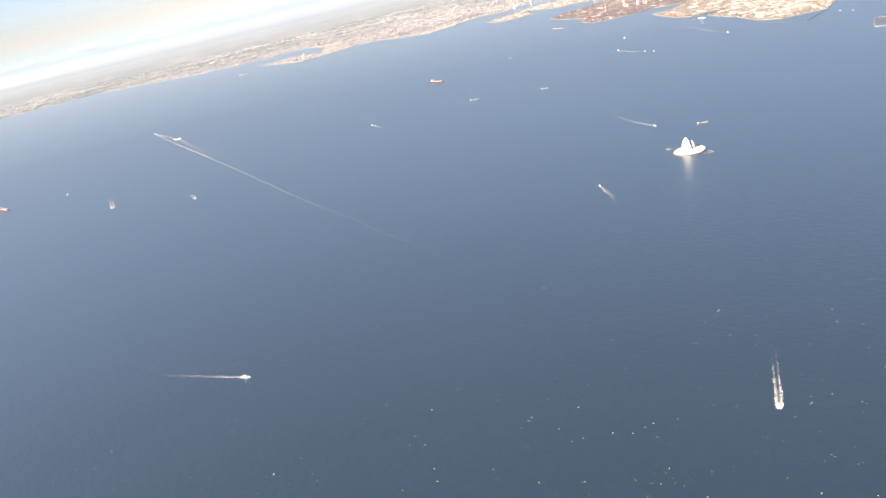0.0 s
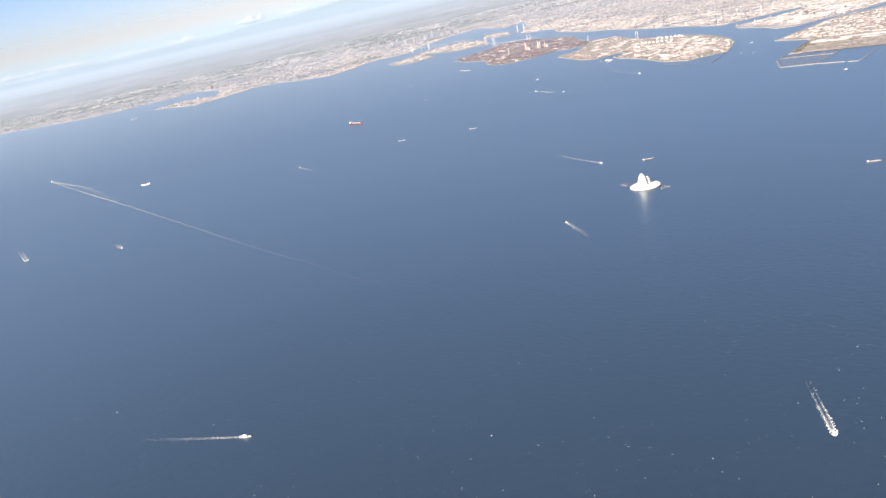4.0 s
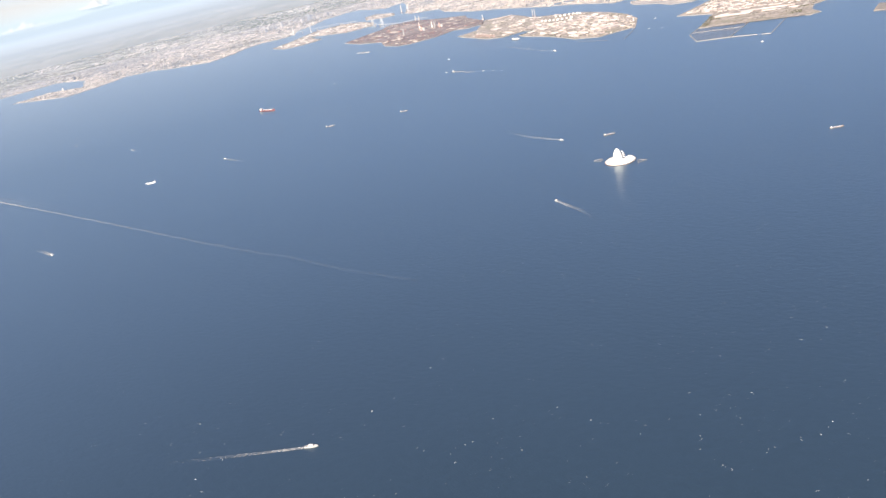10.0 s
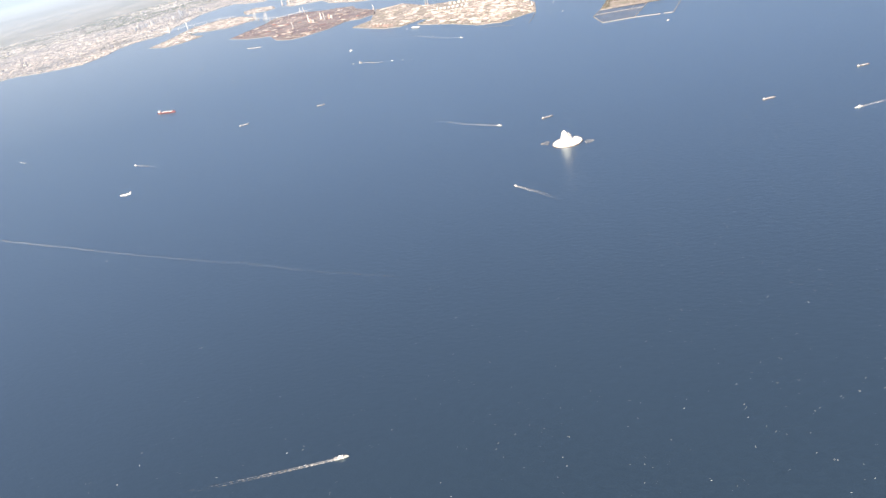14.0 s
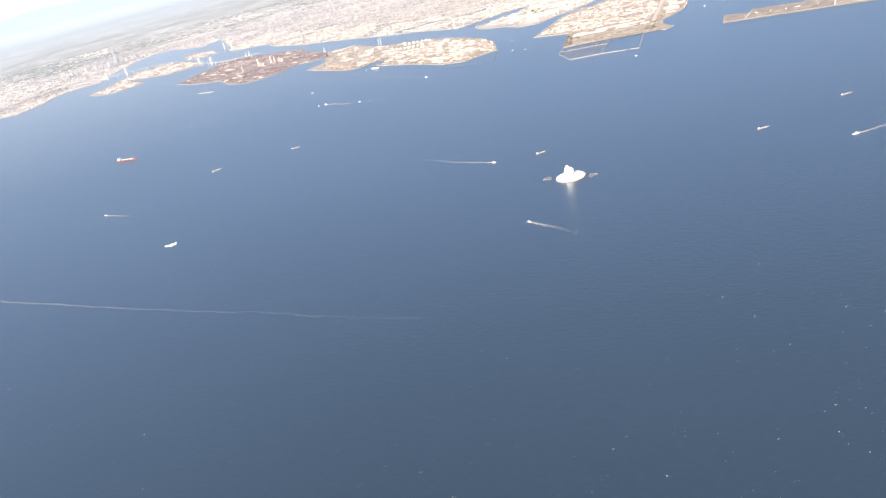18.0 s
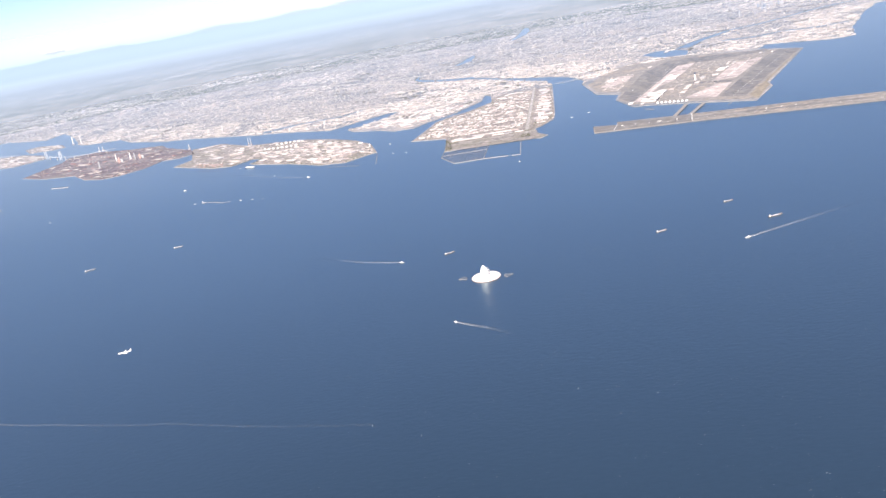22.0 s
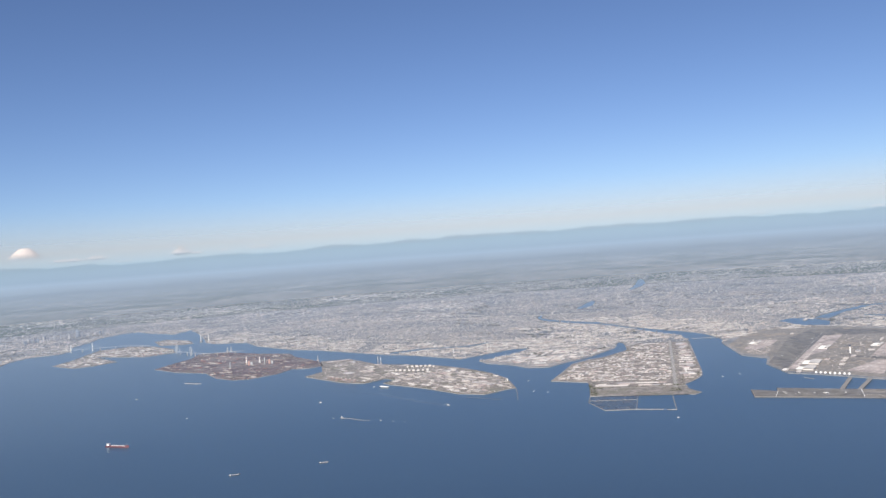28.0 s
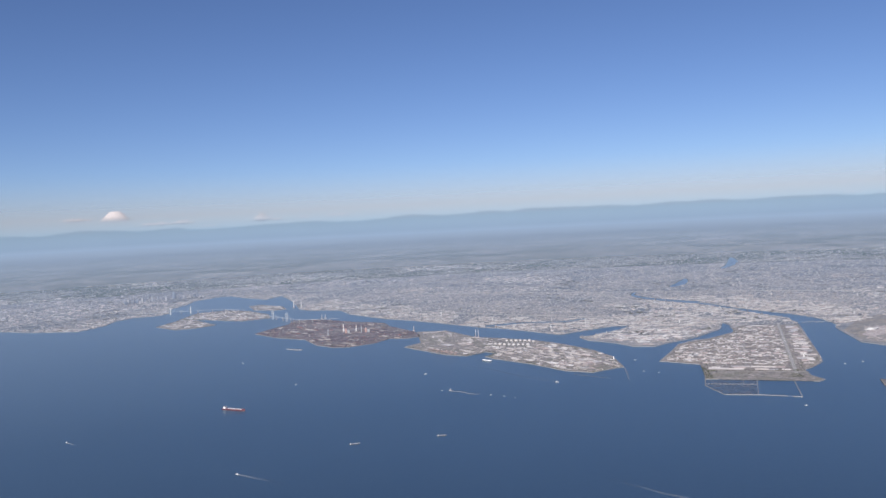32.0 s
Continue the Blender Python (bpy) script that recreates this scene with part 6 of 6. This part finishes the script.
for p, q, w in (((123.6, 223.2), (138.2, 253), 2.0), ((131, 218.4), (147.6, 247.6), 2.0)):
    bridge = holder("taxiway_bridge", pose(0, 0, 0), "grey taxiway bridge to the offshore runway", "bridge", "taxiway bridges")
    strut("deck", (*p, 0.35), (*q, 0.35), w, 0.2, DECK, bridge)
    side = Vector((-(q[1] - p[1]), q[0] - p[0])).normalized() * (w / 2 + 0.1)
    for s in (-1, 1):
        strut("parapet", (p[0] + side.x * s, p[1] + side.y * s, 0.35), (q[0] + side.x * s, q[1] + side.y * s, 0.35), 0.12, 0.24, QUAY, bridge)
    for k in range(7):
        u = (k + 0.5) / 7
        part("pier", box("pier", 0, 0, -0.4, 0.25, w * 0.8, 0.75, QUAY), bridge, m=pose(p[0] + (q[0] - p[0]) * u, p[1] + (q[1] - p[1]) * u, 0, 0, 0, 64))
for x, y, w in ((91.9, 219.9, 1.6), (98.8, 217.1, 0.8), (106.2, 214.7, 0.8), (111.7, 213.4, 2.4), (121.1, 211, 0.8), (167, 197.2, 0.8), (174.6, 195.6, 0.8), (181.8, 193.8, 0.8)):
    o = holder("runway_hut", pose(x, y, LAND + 0.33, 0, 0, -18), "small white equipment hut beside the runway", "hut", "runway huts")
    part("wall_block", box("wall_block", 0, 0, 0, w, 0.5, 0.2, WHITE), o)
    part("roof", box("roof", 0, 0, 0.2, w + 0.1, 0.6, 0.04, STEEL), o)
sea_wall("jetty", ((156.3, 228.8), (163.9, 240.7)), 0.2, 0.15, "thin approach-light jetty by the airfield")
sea_wall("jetty", ((115.6, 264), (119.2, 257)), 0.25, 0.15, "short jetty by the hangars")
sea_wall("sea_wall", ((107, 362), (115, 342)), 0.5, 0.2, "river training wall at the airfield's corner")

# ---- high-rise clusters ----
TALL = material("tower_cladding", (0.4, 0.45, 0.5), 0.5, random_by='object', vary=0.12, colours=((0.33, 0.34, 0.36), (0.22, 0.25, 0.3), (0.42, 0.41, 0.41), (0.3, 0.3, 0.32), (0.2, 0.23, 0.28)))


def high_rise(x, y, w, d, h, label, group, turn):
    o = holder("high_rise", pose(x, y, LAND, 0, 0, turn), label, "high-rise", group)
    part("podium", box("podium", 0, 0, 0, w * 1.7, d * 1.7, 0.6, HALL_WALL), o)
    part("tower", box("tower", 0, 0, 0.6, w, d, h * 0.9, TALL), o)
    part("crown", box("crown", 0, 0, 0.6 + h * 0.9, w * 0.7, d * 0.7, h * 0.1, TALL), o)


r = random.Random(21)
for k in range(34):
    a, b = r.random(), r.gauss(0, 1)
    high_rise(-760 + 75 * a + 7 * b, 790 + 95 * a - 6 * b, r.uniform(1.6, 3.0), r.uniform(1.4, 2.4), r.uniform(2.5, 7.5), "pale high-rise block of the harbour city", "harbour city towers", r.uniform(0, 90))
high_rise(-712, 850, 3.0, 3.0, 11, "tallest pale tower of the harbour city", "harbour city towers", 20)
for x, y in ((418, 874), (418, 857), (538, 1190), (590, 1143), (605, 1148), (585, 1074), (559, 1087), (435, 865), (498, 880), (366, 791), (461, 790), (528, 982), (497, 986), (425, 868), (412, 880)):
    for _ in range(3):
        high_rise(x + r.gauss(0, 9), y + r.gauss(0, 9), r.uniform(1.8, 3.2), r.uniform(1.6, 2.8), r.uniform(3, 7), "blue-grey glass high-rise tower of the capital", "capital towers", r.uniform(0, 90))

# ---- industrial shore of the mainland ----
shore = np.array(COAST_WEST[16:] + COAST_MIZUE + UKISHIMA[8:] + RIVER_RIGHT + COAST_NORTH)
shore_pts = np.concatenate([np.linspace(a, b, max(2, int(np.linalg.norm(b - a) / 6))) for a, b in zip(shore, shore[1:])])
SHORE_ZONE = [(-470, 640), (-300, 545), (-100, 415), (-50, 350), (20, 470), (90, 470), (112, 450), (200, 500), (330, 430), (470, 670), (300, 760), (80, 720), (-80, 640), (-260, 700), (-430, 800)]


def shore_keep(xy):
    d = np.array([np.hypot(*(shore_pts - a).T).min() for a in xy])
    n = np.array([noise.noise((x * 0.035, y * 0.035, 9.0)) for x, y in xy])
    return (d > 1.5) & (d < 62 + 45 * n) & (n > -0.25) & inside(xy, mainland_outline) & ~inside(xy, AIR_ZONE) & ~inside(xy, PORT_ZONE) & off_water(xy)


sheds = np.concatenate([street_rows(SHORE_ZONE, t, k, (0.9, 2.6), (1.4, 7.0), 1.1, 0.14, 0.3, lambda xy, lo=lo, hi=hi: shore_keep(xy) & (xy[:, 0] > lo) & (xy[:, 0] <= hi)) for k, (t, lo, hi) in enumerate(((-30, -600, -60), (4, -60, 110), (-28, 110, 600)))])
q = np.random.default_rng(31)
turn_of = np.radians(np.where(sheds[:, 0] <= -60, -30, np.where(sheds[:, 0] <= 110, 4, -28)))
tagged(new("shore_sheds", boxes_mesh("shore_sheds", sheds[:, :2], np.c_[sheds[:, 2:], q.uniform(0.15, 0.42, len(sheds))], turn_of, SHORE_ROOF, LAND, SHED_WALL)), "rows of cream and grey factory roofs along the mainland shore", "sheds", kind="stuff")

far_shore = np.array(COAST_SOUTH + COAST_WEST[:17])
far_pts = np.concatenate([np.linspace(a, b, max(2, int(np.linalg.norm(b - a) / 8))) for a, b in zip(far_shore, far_shore[1:])])


def far_keep(xy):
    d = np.array([np.hypot(*(far_pts - a).T).min() for a in xy])
    n = np.array([noise.noise((x * 0.02, y * 0.02, 4.0)) for x, y in xy])
    return (d > 2) & (d < 26 + 22 * n) & inside(xy, mainland_outline)


far_zone = [(-1330, 375), (-880, 410), (-740, 390), (-600, 500), (-480, 740), (-480, 870), (-700, 900), (-1100, 640), (-1340, 460)]
far_sheds = street_rows(far_zone, 20, 41, (1.6, 3.2), (1.5, 5.0), 2.0, 0.45, 0.3, far_keep)
tagged(new("far_shore_sheds", boxes_mesh("far_shore_sheds", far_sheds[:, :2], np.c_[far_sheds[:, 2:], q.uniform(0.2, 0.5, len(far_sheds))], np.full(len(far_sheds), radians(20)), SHORE_ROOF, LAND, SHED_WALL)), "pale harbour sheds along the far southern shore", "sheds", kind="stuff")

# ---- more shipping ----
carrier = ship(-151.8, 303.6, -32, 8.6, "white and dark car carrier moored at the harbour quay", DARKBLUE, WHITE, "ships at the quay", 1.6)
part("cargo_block", box("cargo_block", 0.3, 0, 0.5, 7.2, 1.4, 0.5, WHITE), carrier)
dredge = holder("dredging_barge", pose(-148, 203.2, 0, 0, 0, -27), "long pale floating pipeline with work barges", "barge")
for k in range(9):
    part("pontoon", box("pontoon", 0, 0, -0.1, 2.1, 0.26, 0.2, QUAY), dredge, m=pose(-9 + 2.2 * k, 0.9 * math.sin(k * 0.8), 0, 0, 0, 8 * math.sin(k)))
part("work_platform", box("work_platform", -11.4, 0.6, -0.1, 2.2, 1.1, 0.5, STEEL), dredge)
part("derrick", box("derrick", -11.8, 0.6, 0.4, 0.2, 0.2, 0.8, WHITE), dredge)
for x, y, ln in ((-132.7, 197.5, 1.5), (-163.3, 209.6, 1.3), (-125, 194, 1.0), (-118, 190.5, 0.8), (26.5, 172, 1.8), (83.2, 287.2, 1.6), (-52, 301, 1.8), (-47.7, 263, 1.2), (-39, 257.6, 1.2), (-185.2, 259.5, 2.2), (-261.8, 229, 1.6), (-336, 307, 2.0), (-125, 257.3, 1.0), (71.1, 280.4, 1.6),
                 (-160, 308, 1.4), (-811, 348.6, 12.0), (-786, 294.5, 7.0), (-697, 279.7, 2.0), (-714, 178.4, 2.6), (-623.8, 112.3, 1.8), (-722.9, 77.6, 2.2)):
    make = ship if ln > 5 else boat
    make(x, y, (x * 7 + y * 3) % 60 - 20, ln, "pale cargo ship lying off the southern shore" if ln > 5 else "small white work boat on the water off the port", group="small craft off the port")
